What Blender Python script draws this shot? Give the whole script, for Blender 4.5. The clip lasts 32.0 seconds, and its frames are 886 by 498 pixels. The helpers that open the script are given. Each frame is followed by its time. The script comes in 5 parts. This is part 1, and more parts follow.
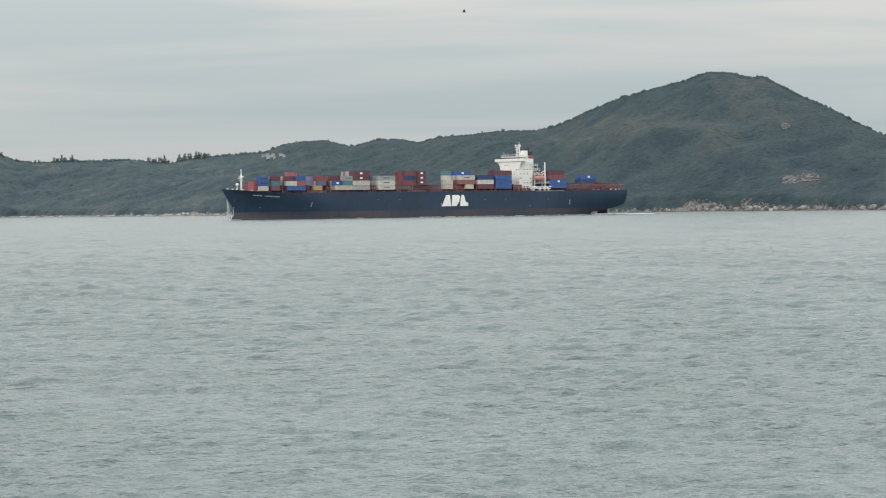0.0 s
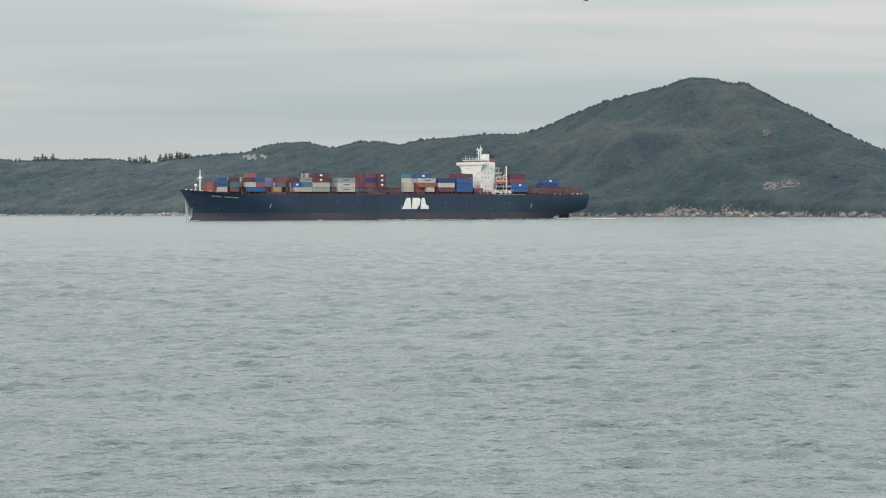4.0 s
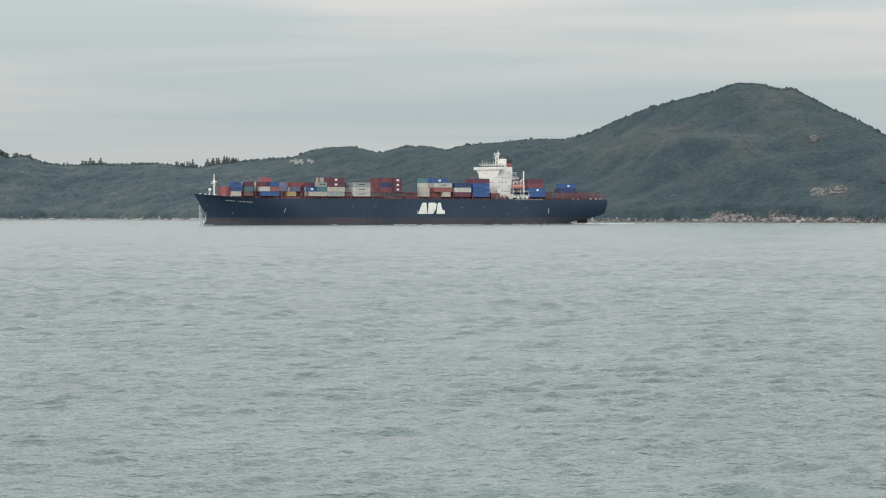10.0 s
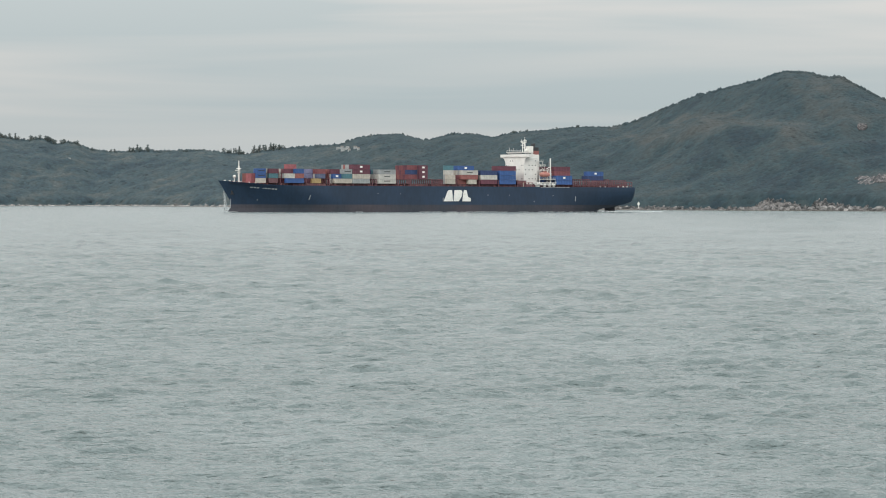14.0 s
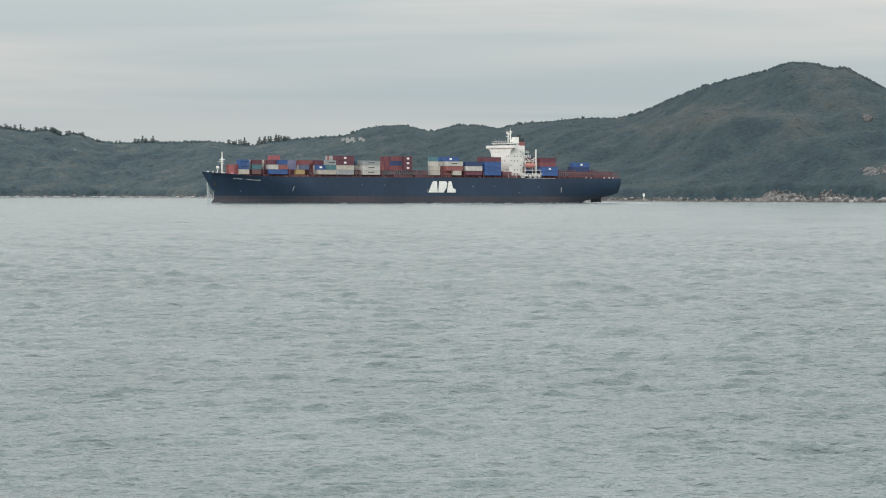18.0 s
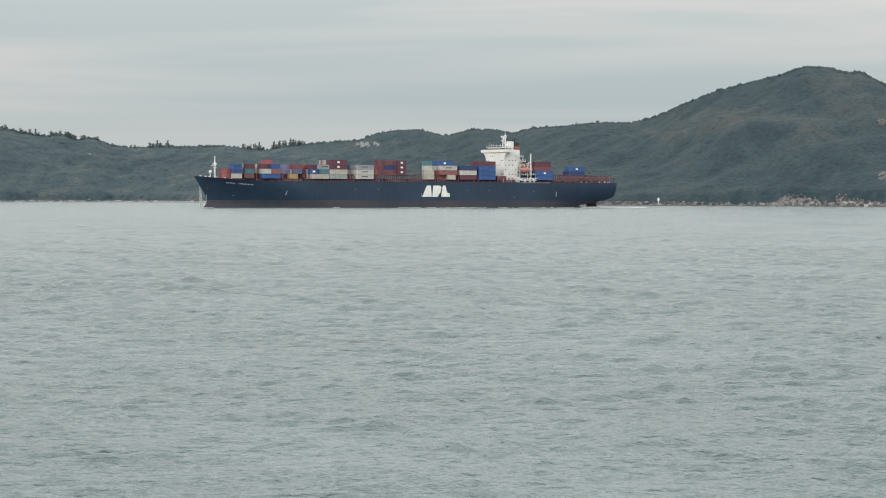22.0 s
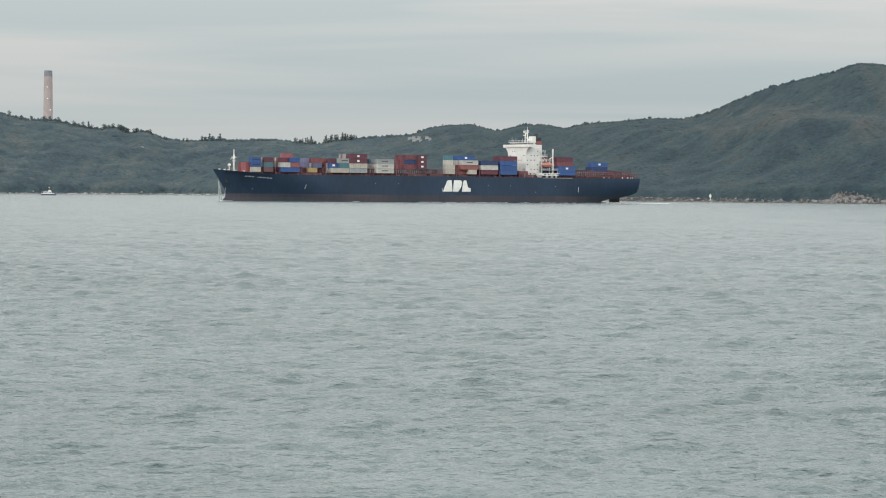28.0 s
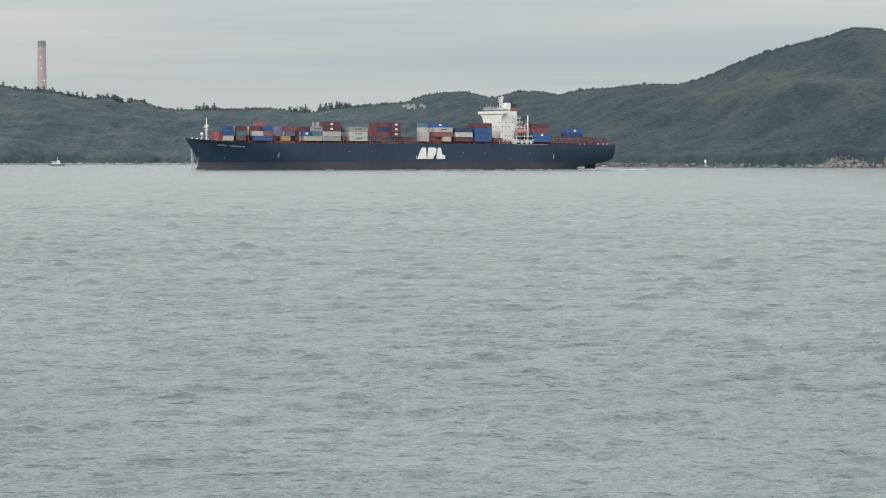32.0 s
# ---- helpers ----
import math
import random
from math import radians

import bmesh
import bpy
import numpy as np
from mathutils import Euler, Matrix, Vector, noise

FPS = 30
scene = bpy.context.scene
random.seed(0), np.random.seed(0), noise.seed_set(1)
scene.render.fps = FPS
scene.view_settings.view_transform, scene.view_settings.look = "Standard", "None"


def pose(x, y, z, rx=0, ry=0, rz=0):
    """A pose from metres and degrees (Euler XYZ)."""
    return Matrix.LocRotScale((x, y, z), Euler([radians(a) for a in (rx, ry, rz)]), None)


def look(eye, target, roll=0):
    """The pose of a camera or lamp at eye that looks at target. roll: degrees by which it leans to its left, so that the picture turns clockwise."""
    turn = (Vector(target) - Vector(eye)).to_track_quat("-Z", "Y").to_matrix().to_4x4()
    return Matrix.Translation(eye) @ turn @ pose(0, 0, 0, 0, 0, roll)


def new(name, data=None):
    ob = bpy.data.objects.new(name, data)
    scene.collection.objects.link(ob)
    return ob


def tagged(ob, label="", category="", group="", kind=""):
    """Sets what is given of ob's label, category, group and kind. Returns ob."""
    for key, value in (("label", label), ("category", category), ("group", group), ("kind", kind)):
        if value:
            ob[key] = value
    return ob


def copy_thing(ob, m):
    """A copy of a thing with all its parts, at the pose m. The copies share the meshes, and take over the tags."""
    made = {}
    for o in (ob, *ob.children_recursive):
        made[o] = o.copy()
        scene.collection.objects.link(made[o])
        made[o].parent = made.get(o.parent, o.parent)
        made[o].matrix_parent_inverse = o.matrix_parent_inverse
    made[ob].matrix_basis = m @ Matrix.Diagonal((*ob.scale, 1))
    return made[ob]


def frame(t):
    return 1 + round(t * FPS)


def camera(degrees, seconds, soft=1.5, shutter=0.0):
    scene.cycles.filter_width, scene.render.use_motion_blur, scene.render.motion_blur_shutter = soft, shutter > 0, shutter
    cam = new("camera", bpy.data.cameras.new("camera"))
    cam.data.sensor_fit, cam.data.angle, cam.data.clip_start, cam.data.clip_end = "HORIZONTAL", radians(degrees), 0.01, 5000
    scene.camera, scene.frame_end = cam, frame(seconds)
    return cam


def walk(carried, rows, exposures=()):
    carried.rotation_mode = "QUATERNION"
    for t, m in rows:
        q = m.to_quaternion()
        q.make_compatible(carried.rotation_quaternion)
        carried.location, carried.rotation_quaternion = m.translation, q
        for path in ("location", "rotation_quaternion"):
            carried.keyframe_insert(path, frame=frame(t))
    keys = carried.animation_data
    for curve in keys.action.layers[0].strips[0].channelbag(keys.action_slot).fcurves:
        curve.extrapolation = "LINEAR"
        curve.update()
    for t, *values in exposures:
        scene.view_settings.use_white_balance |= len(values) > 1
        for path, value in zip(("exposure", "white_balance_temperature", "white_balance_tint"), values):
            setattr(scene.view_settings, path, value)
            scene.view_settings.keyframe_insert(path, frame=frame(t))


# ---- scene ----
EYE = (0.0, 0.0, 7.6)      # on a sea wall, above the water
cam = camera(19.91, 32.0, soft=1.05)


def aim(bearing, climb, lean):
    """The camera's pose for a bearing to the right of +y, a climb above the horizon and a lean to its left, in degrees."""
    b, c = radians(bearing), radians(climb)
    d = Vector((math.sin(b) * math.cos(c), math.cos(b) * math.cos(c), math.sin(c)))
    return look(EYE, Vector(EYE) + d * 100, lean)


PATH = [(0, 1.515, -0.999, -0.740), (0.5, 1.454, -0.961, -0.596), (1, 1.439, -0.991, -0.415), (1.5, 1.452, -0.988, -0.577),
        (2, 1.476, -0.875, -0.458), (2.5, 1.455, -0.785, -0.373), (3, 1.598, -0.792, 0.214), (3.5, 1.854, -0.882, -0.033),
        (5.5, 1.940, -0.980, -0.331), (6, 1.792, -0.904, -0.429), (6.5, 1.657, -0.829, -0.422), (7, 1.538, -0.754, -0.438),
        (7.5, 1.455, -0.764, -0.348), (8, 1.380, -0.805, -0.575), (8.5, 1.271, -0.869, -0.272), (9, 1.197, -0.934, -0.279),
        (9.5, 1.059, -0.886, -0.268), (10, 0.909, -0.826, -0.014), (10.5, 0.733, -0.787, -0.014), (11, 0.579, -0.807, 0.042),
        (11.5, 0.441, -0.906, 0.101), (12, 0.334, -1.042, 0.041), (12.5, 0.192, -1.094, 0.132), (13, 0.052, -1.119, 0.059),
        (13.5, -0.027, -1.103, 0.013), (14, -0.137, -1.112, 0.145), (14.5, -0.163, -1.163, 0.006), (16.5, -0.064, -1.326, 0.286),
        (17, -0.066, -1.322, -0.020), (17.5, -0.161, -1.300, 0.156), (18, -0.255, -1.311, 0.137), (18.5, -0.351, -1.333, 0.105),
        (19, -0.423, -1.352, -0.015), (19.5, -0.480, -1.335, 0.059), (20, -0.503, -1.308, 0.266), (20.5, -0.480, -1.283, 0.339),
        (21, -0.496, -1.253, 0.053), (21.5, -0.557, -1.203, 0.031), (22, -0.585, -1.212, 0.140), (22.5, -0.655, -1.164, -0.029),
        (23, -0.751, -1.063, 0.086), (23.5, -0.916, -0.941, 0.336), (24, -1.101, -0.879, 0.303), (24.5, -1.282, -0.824, 0.148),
        (25, -1.438, -0.811, 0.226), (25.5, -1.585, -0.883, 0.156), (27.5, -1.772, -1.329, 0.340), (28, -1.744, -1.334, 0.502),
        (28.5, -1.664, -1.390, 0.510), (29, -1.608, -1.416, 0.572), (29.5, -1.556, -1.454, 0.326), (30, -1.547, -1.565, 0.269),
        (30.5, -1.571, -1.741, 0.237), (31, -1.588, -1.921, 0.150), (31.5, -1.611, -2.056, 0.090), (32, -1.637, -2.072, 0.073)]
walk(cam, [(t, aim(b, c, l)) for t, b, c, l in PATH])

# ---- world, sun, exposure ----
world = bpy.data.worlds.new("world")
scene.world = world
world.use_nodes = True
wn, wl = world.node_tree.nodes, world.node_tree.links
wn.clear()


def wnode(kind, **values):
    n = wn.new(kind)
    for k, v in values.items():
        n.inputs[k].default_value = v
    return n


SUN_UP, SUN_TURN = 24.0, 215.0
sky = wn.new("ShaderNodeTexSky")
sky.sky_type, sky.sun_disc = "NISHITA", False
sky.sun_elevation, sky.sun_rotation = radians(SUN_UP), radians(SUN_TURN)
sky.air_density, sky.dust_density = 1.0, 3.0
gain = wn.new("ShaderNodeVectorMath")
gain.operation = "SCALE"
gain.inputs["Scale"].default_value = 0.10
wl.new(sky.outputs[0], gain.inputs[0])
coord = wn.new("ShaderNodeTexCoord")
stretch = wnode("ShaderNodeMapping", Location=(0.0, 0.0, 0.25), Scale=(1.6, 1.6, 32.0), Rotation=(0.0, 0.012, 0.0))
wl.new(coord.outputs["Generated"], stretch.inputs["Vector"])
bands = wnode("ShaderNodeTexNoise", Scale=1.7, Detail=4.0, Roughness=0.45, Distortion=0.5)
wl.new(stretch.outputs[0], bands.inputs["Vector"])
tone = wn.new("ShaderNodeValToRGB")
tone.color_ramp.elements[0].position, tone.color_ramp.elements[0].color = 0.33, (0.563, 0.622, 0.634, 1)
tone.color_ramp.elements[1].position, tone.color_ramp.elements[1].color = 0.53, (0.715, 0.712, 0.695, 1)
wl.new(bands.outputs[0], tone.inputs[0])
split = wn.new("ShaderNodeSeparateXYZ")
wl.new(coord.outputs["Generated"], split.inputs[0])
lift = wn.new("ShaderNodeValToRGB")
lift.color_ramp.elements[0].position, lift.color_ramp.elements[0].color = 0.0, (0.74, 0.805, 0.832, 1)
lift.color_ramp.elements[1].position, lift.color_ramp.elements[1].color = 0.075, (1, 1, 1, 1)
lift.color_ramp.elements.new(0.048).color = (0.88, 0.913, 0.93, 1)
for at, v in ((0.20, 1.50), (0.45, 2.7), (1.0, 2.9)):        # an overcast sky is brighter overhead than at the horizon
    lift.color_ramp.elements.new(at).color = (v, v, v, 1)
wl.new(split.outputs["Z"], lift.inputs[0])
deep = wn.new("ShaderNodeMix")
deep.data_type, deep.blend_type = "RGBA", "MULTIPLY"
deep.inputs[0].default_value = 1.0
wl.new(tone.outputs[0], deep.inputs["A"])
wl.new(lift.outputs[0], deep.inputs["B"])
cover = wn.new("ShaderNodeMix")
cover.data_type = "RGBA"
cover.inputs[0].default_value = 0.90          # overcast: the cloud sheet hides most of the clear sky
wl.new(gain.outputs[0], cover.inputs["A"])
wl.new(deep.outputs["Result"], cover.inputs["B"])
back = wnode("ShaderNodeBackground", Strength=1.0)
wl.new(cover.outputs["Result"], back.inputs["Color"])
out = wn.new("ShaderNodeOutputWorld")
wl.new(back.outputs[0], out.inputs["Surface"])

sun = new("sun", bpy.data.lights.new("sun", "SUN"))
sun.data.energy, sun.data.angle, sun.data.color = 0.8, radians(14), (1.0, 0.96, 0.9)
b = radians(SUN_TURN)
sun.matrix_world = look(Vector((math.sin(b) * math.cos(radians(SUN_UP)), math.cos(b) * math.cos(radians(SUN_UP)), math.sin(radians(SUN_UP)))) * 900, (0, 0, 0))
scene.view_settings.exposure = 0.0

# ---- materials ----
def mat(name, base, rough=0.6, metal=0.0, vary=0.12, size=2.0, fine=None, bump=0.0, other=None, island=0.0, spread=(0.4, 0.6), stretch=(1, 1, 1), each=0.0, canopy=0.0, hazed_growth=None):
    """A procedural surface: base colour broken up at two scales, towards `other` where that is given.
    size: metres across the larger blotches; fine: the smaller ones; island: change from piece to piece; each: change from object to object."""
    m = bpy.data.materials.new(name)
    m.use_nodes = True
    n, l = m.node_tree.nodes, m.node_tree.links
    p = n["Principled BSDF"]
    p.inputs["Roughness"].default_value, p.inputs["Metallic"].default_value = rough, metal
    co = n.new("ShaderNodeTexCoord")
    mp = n.new("ShaderNodeMapping")
    mp.inputs["Scale"].default_value = stretch
    l.new(co.outputs["Object"], mp.inputs["Vector"])
    big, small = n.new("ShaderNodeTexNoise"), n.new("ShaderNodeTexNoise")
    big.inputs["Scale"].default_value, big.inputs["Detail"].default_value = 1.0 / size, 4
    small.inputs["Scale"].default_value, small.inputs["Detail"].default_value = 1.0 / (fine or size / 9), 3
    for t in (big, small):
        l.new(mp.outputs[0], t.inputs["Vector"])
    dark = [c * (1 - vary) for c in base]
    light = [min(1, c * (1 + vary)) for c in base] if other is None else other
    ramp = n.new("ShaderNodeValToRGB")
    ramp.color_ramp.elements[0].position, ramp.color_ramp.elements[0].color = spread[0], (*dark, 1)
    ramp.color_ramp.elements[1].position, ramp.color_ramp.elements[1].color = spread[1], (*light, 1)
    l.new(big.outputs[0], ramp.inputs[0])
    wear = n.new("ShaderNodeMapRange")
    wear.inputs["From Min"].default_value, wear.inputs["From Max"].default_value = 0.3, 0.7
    wear.inputs["To Min"].default_value, wear.inputs["To Max"].default_value = 1 - vary, 1 + vary
    l.new(small.outputs[0], wear.inputs[0])
    value = wear.outputs[0]
    for amount, kind, socket in ((island, "ShaderNodeNewGeometry", "Random Per Island"), (each, "ShaderNodeObjectInfo", "Random")):
        if amount:
            src, rng, mul = n.new(kind), n.new("ShaderNodeMapRange"), n.new("ShaderNodeMath")
            rng.inputs["To Min"].default_value, rng.inputs["To Max"].default_value = 1 - amount, 1 + amount
            l.new(src.outputs[socket], rng.inputs[0])
            mul.operation = "MULTIPLY"
            l.new(value, mul.inputs[0])
            l.new(rng.outputs[0], mul.inputs[1])
            value = mul.outputs[0]
    colour = ramp.outputs[0]
    if hazed_growth:
        # dark green, common wood, dry scrub by spot; row B adds distance haze as colour
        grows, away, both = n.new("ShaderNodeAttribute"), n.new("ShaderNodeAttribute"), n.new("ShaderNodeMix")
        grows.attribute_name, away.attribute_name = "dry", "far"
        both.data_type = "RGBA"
        for row, socket in zip(hazed_growth, ("A", "B")):
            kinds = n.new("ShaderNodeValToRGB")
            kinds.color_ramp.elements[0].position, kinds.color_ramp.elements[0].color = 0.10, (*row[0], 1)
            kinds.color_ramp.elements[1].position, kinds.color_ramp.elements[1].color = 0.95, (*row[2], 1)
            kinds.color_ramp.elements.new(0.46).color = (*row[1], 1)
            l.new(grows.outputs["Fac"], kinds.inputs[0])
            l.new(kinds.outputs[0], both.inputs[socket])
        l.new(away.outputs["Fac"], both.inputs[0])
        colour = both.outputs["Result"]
    sc = n.new("ShaderNodeVectorMath")
    sc.operation = "SCALE"
    l.new(colour, sc.inputs[0])
    l.new(value, sc.inputs["Scale"])
    l.new(sc.outputs[0], p.inputs["Base Color"])
    if canopy:
        # leaves face every way, so a canopy shades far less than its lumps would
        geo, mean, unit = n.new("ShaderNodeNewGeometry"), n.new("ShaderNodeMix"), n.new("ShaderNodeVectorMath")
        mean.data_type = "VECTOR"
        mean.inputs[0].default_value = canopy
        mean.inputs[5].default_value = (0.0, -0.55, 0.83)
        if hazed_growth:
            lie = n.new("ShaderNodeAttribute")
            lie.attribute_name = "lie"          # how the hill lies under each crown
            l.new(lie.outputs["Vector"], mean.inputs[5])
        l.new(geo.outputs["Normal"], mean.inputs[4])
        unit.operation = "NORMALIZE"
        l.new(mean.outputs[1], unit.inputs[0])
        l.new(unit.outputs[0], p.inputs["Normal"])
    if bump:
        b = n.new("ShaderNodeBump")
        b.inputs["Strength"].default_value, b.inputs["Distance"].default_value = 0.6, bump
        l.new(small.outputs[0], b.inputs["Height"])
        if canopy:
            l.new(unit.outputs[0], b.inputs["Normal"])
        l.new(b.outputs[0], p.inputs["Normal"])
    return m


def lamp_mat(name, colour, strength):
    m = bpy.data.materials.new(name)
    m.use_nodes = True
    p = m.node_tree.nodes["Principled BSDF"]
    p.inputs["Base Color"].default_value = (*colour, 1)
    p.inputs["Emission Color"].default_value, p.inputs["Emission Strength"].default_value = (*colour, 1), strength
    return m


def water_mat():
    m = bpy.data.materials.new("sea_water")
    m.use_nodes = True
    n, l = m.node_tree.nodes, m.node_tree.links
    p = n["Principled BSDF"]
    p.inputs["Roughness"].default_value, p.inputs["IOR"].default_value = 0.16, 1.333
    co = n.new("ShaderNodeTexCoord")
    mp = n.new("ShaderNodeMapping")
    mp.inputs["Scale"].default_value = (0.62, 1.0, 1.0)
    l.new(co.outputs["Object"], mp.inputs["Vector"])
    # wind streaks: base colour darkened in long bands to stand for steeper ripples' shade
    streak = n.new("ShaderNodeMapping")
    streak.inputs["Scale"].default_value = (0.034, 0.021, 1.0)
    l.new(co.outputs["Object"], streak.inputs["Vector"])
    cloud = n.new("ShaderNodeTexNoise")
    cloud.inputs["Scale"].default_value, cloud.inputs["Detail"].default_value, cloud.inputs["Roughness"].default_value = 1.0, 6, 0.68
    l.new(streak.outputs[0], cloud.inputs["Vector"])
    ramp = n.new("ShaderNodeValToRGB")
    ramp.color_ramp.elements[0].position, ramp.color_ramp.elements[0].color = 0.36, (0.094, 0.129, 0.130, 1)
    ramp.color_ramp.elements[1].position, ramp.color_ramp.elements[1].color = 0.64, (0.146, 0.184, 0.187, 1)
    l.new(cloud.outputs[0], ramp.inputs[0])
    l.new(ramp.outputs[0], p.inputs["Base Color"])
    gust = n.new("ShaderNodeMapRange")
    gust.inputs["From Min"].default_value, gust.inputs["From Max"].default_value = 0.35, 0.65
    gust.inputs["To Min"].default_value, gust.inputs["To Max"].default_value = 0.16, 0.24
    l.new(cloud.outputs[0], gust.inputs[0])
    l.new(gust.outputs[0], p.inputs["Roughness"])
    last = None
    for scale, dist, detail in ((0.5, 0.45, 2.0), (1.7, 0.34, 2.0), (5.0, 0.16, 2.0), (11.0, 0.05, 1.0)):
        t = n.new("ShaderNodeTexNoise")
        t.inputs["Scale"].default_value, t.inputs["Detail"].default_value = scale, detail
        l.new(mp.outputs[0], t.inputs["Vector"])
        b = n.new("ShaderNodeBump")
        b.inputs["Strength"].default_value, b.inputs["Distance"].default_value = 1.0, dist
        l.new(t.outputs[0], b.inputs["Height"])
        if last:
            l.new(last, b.inputs["Normal"])
        last = b.outputs[0]
    l.new(last, p.inputs["Normal"])
    return m


WATER = water_mat()
# near, far hill: dark green, common wood, dry scrub; painted haze blues them, far most
HAZED_GROWTH = (((0.0070, 0.0235, 0.034), (0.0155, 0.0365, 0.0445), (0.041, 0.0505, 0.0515)), ((0.0145, 0.034, 0.046), (0.026, 0.0495, 0.0585), (0.054, 0.067, 0.068)))
LEAF = mat("hill_foliage", (0.021, 0.048, 0.055), 0.9, vary=0.20, size=40, fine=4.5, island=0.17, canopy=0.84, hazed_growth=HAZED_GROWTH)
# paler than leaves are: makes up for haze and the crowns' own shade
TREE_LEAF = mat("tree_foliage", (0.17, 0.21, 0.21), 0.9, vary=0.10, size=4, fine=0.8, island=0.10)
def let_light_through(m, share):
    """Leaves: part of the light that falls on the far side shines through."""
    n, l = m.node_tree.nodes, m.node_tree.links
    p, outlet = n["Principled BSDF"], n["Material Output"]
    glow, mix = n.new("ShaderNodeBsdfTranslucent"), n.new("ShaderNodeMixShader")
    mix.inputs[0].default_value = share
    l.new(p.inputs["Base Color"].links[0].from_socket, glow.inputs["Color"])
    l.new(p.outputs[0], mix.inputs[1])
    l.new(glow.outputs[0], mix.inputs[2])
    l.new(mix.outputs[0], outlet.inputs["Surface"])


let_light_through(TREE_LEAF, 0.5)
BARK = mat("bark", (0.16, 0.13, 0.10), 0.95, vary=0.25, size=0.8)
ROCK = mat("shore_rock", (0.105, 0.107, 0.108), 0.9, vary=0.28, size=6, fine=0.9, bump=0.25, other=(0.215, 0.208, 0.203), each=0.5, island=0.3)
TIDE = mat("tide_rock", (0.10, 0.095, 0.085), 0.85, vary=0.3, size=5, fine=0.8, bump=0.2)
SCAR = mat("cliff_rock", (0.042, 0.047, 0.052), 0.95, vary=0.22, size=4, fine=0.8, bump=0.3, other=(0.215, 0.200, 0.202), spread=(0.42, 0.66), stretch=(1.6, 1.6, 0.4))
CLIFF = mat("grey_sea_cliff", (0.045, 0.050, 0.053), 0.95, vary=0.30, size=4, fine=0.9, bump=0.3, other=(0.150, 0.143, 0.141), island=0.3)
BANK = mat("ruddy_earth", (0.085, 0.085, 0.085), 0.95, vary=0.25, size=5, fine=0.9, bump=0.3, other=(0.215, 0.180, 0.165), spread=(0.35, 0.6))
STONE = mat("pale_boulder_stone", (0.15, 0.152, 0.152), 0.9, vary=0.22, size=2.5, fine=0.5, bump=0.25, other=(0.25, 0.243, 0.238), each=0.25)
PALE = mat("bleached_shore_rock", (0.20, 0.205, 0.205), 0.9, vary=0.25, size=9, fine=0.9, bump=0.2, other=(0.40, 0.375, 0.36), island=0.3)
SAND = mat("sand", (0.44, 0.42, 0.38), 0.95, vary=0.12, size=12, fine=1.0)
NAVY = mat("navy_hull_paint", (0.0148, 0.034, 0.067), 0.5, vary=0.12, size=22, fine=1.5, stretch=(1, 1, 0.35))
BOOT = mat("fouled_boot_topping", (0.036, 0.045, 0.062), 0.7, vary=0.12, size=38, fine=1.5, other=(0.058, 0.051, 0.062), stretch=(1, 1, 0.5))
WHITE = mat("ship_white_paint", (0.71, 0.70, 0.67), 0.5, vary=0.05, size=6, fine=0.6)
FADED = mat("faded_white_paint", (0.40, 0.42, 0.43), 0.6, vary=0.1, size=2)
MARK = mat("white_marking", (0.78, 0.78, 0.74), 0.55, vary=0.06, size=3)
GLASS = mat("dark_window_glass", (0.03, 0.04, 0.05), 0.08, vary=0.1, size=2)
# rust red with its blue raised, a tint of haze in the colour
RUST = mat("rust_red_deck_steel", (0.150, 0.068, 0.080), 0.75, vary=0.25, size=4, fine=0.5)
DECK = mat("deck_red", (0.12, 0.057, 0.058), 0.8, vary=0.2, size=8, fine=0.9)
GREY = mat("grey_steel", (0.30, 0.31, 0.32), 0.6, vary=0.12, size=2)
DARK = mat("dark_steel", (0.03, 0.032, 0.036), 0.6, vary=0.15, size=2)
ORANGE = mat("lifeboat_orange", (0.40, 0.17, 0.14), 0.45, vary=0.08, size=2)
FOAM = mat("sea_foam", (0.70, 0.75, 0.76), 0.6, vary=0.08, size=2)
CONCRETE = mat("chimney_concrete", (0.37, 0.315, 0.31), 0.85, vary=0.06, size=30, fine=3)
CAP = mat("chimney_cap", (0.21, 0.215, 0.235), 0.85, vary=0.1, size=10)
PLASTER = mat("white_plaster", (0.36, 0.38, 0.385), 0.7, vary=0.08, size=4)
ROOF = mat("roof_tile", (0.30, 0.27, 0.25), 0.8, vary=0.12, size=3)
FEATHER = mat("black_feathers", (0.035, 0.033, 0.030), 0.8, vary=0.2, size=0.2)
BEAM = lamp_mat("warning_lamp", (1.0, 0.95, 0.85), 1.4)


# ---- mesh helpers ----
def thing(name, label, category, group="", kind="", at=None):
    e = new(name)
    if at is not None:
        e.matrix_basis = at
    return tagged(e, label, category, group, kind)


def link(name, bm, material, parent=None, label=""):
    me = bpy.data.meshes.new(name)
    bmesh.ops.recalc_face_normals(bm, faces=bm.faces)
    bm.to_mesh(me)
    bm.free()
    me.materials.append(material)
    ob = new(name, me)
    if parent:
        ob.parent = parent
    return tagged(ob, label) if label else ob


def part(name, bm, material, parent, label=""):
    return link(name, bm, material, parent, label)


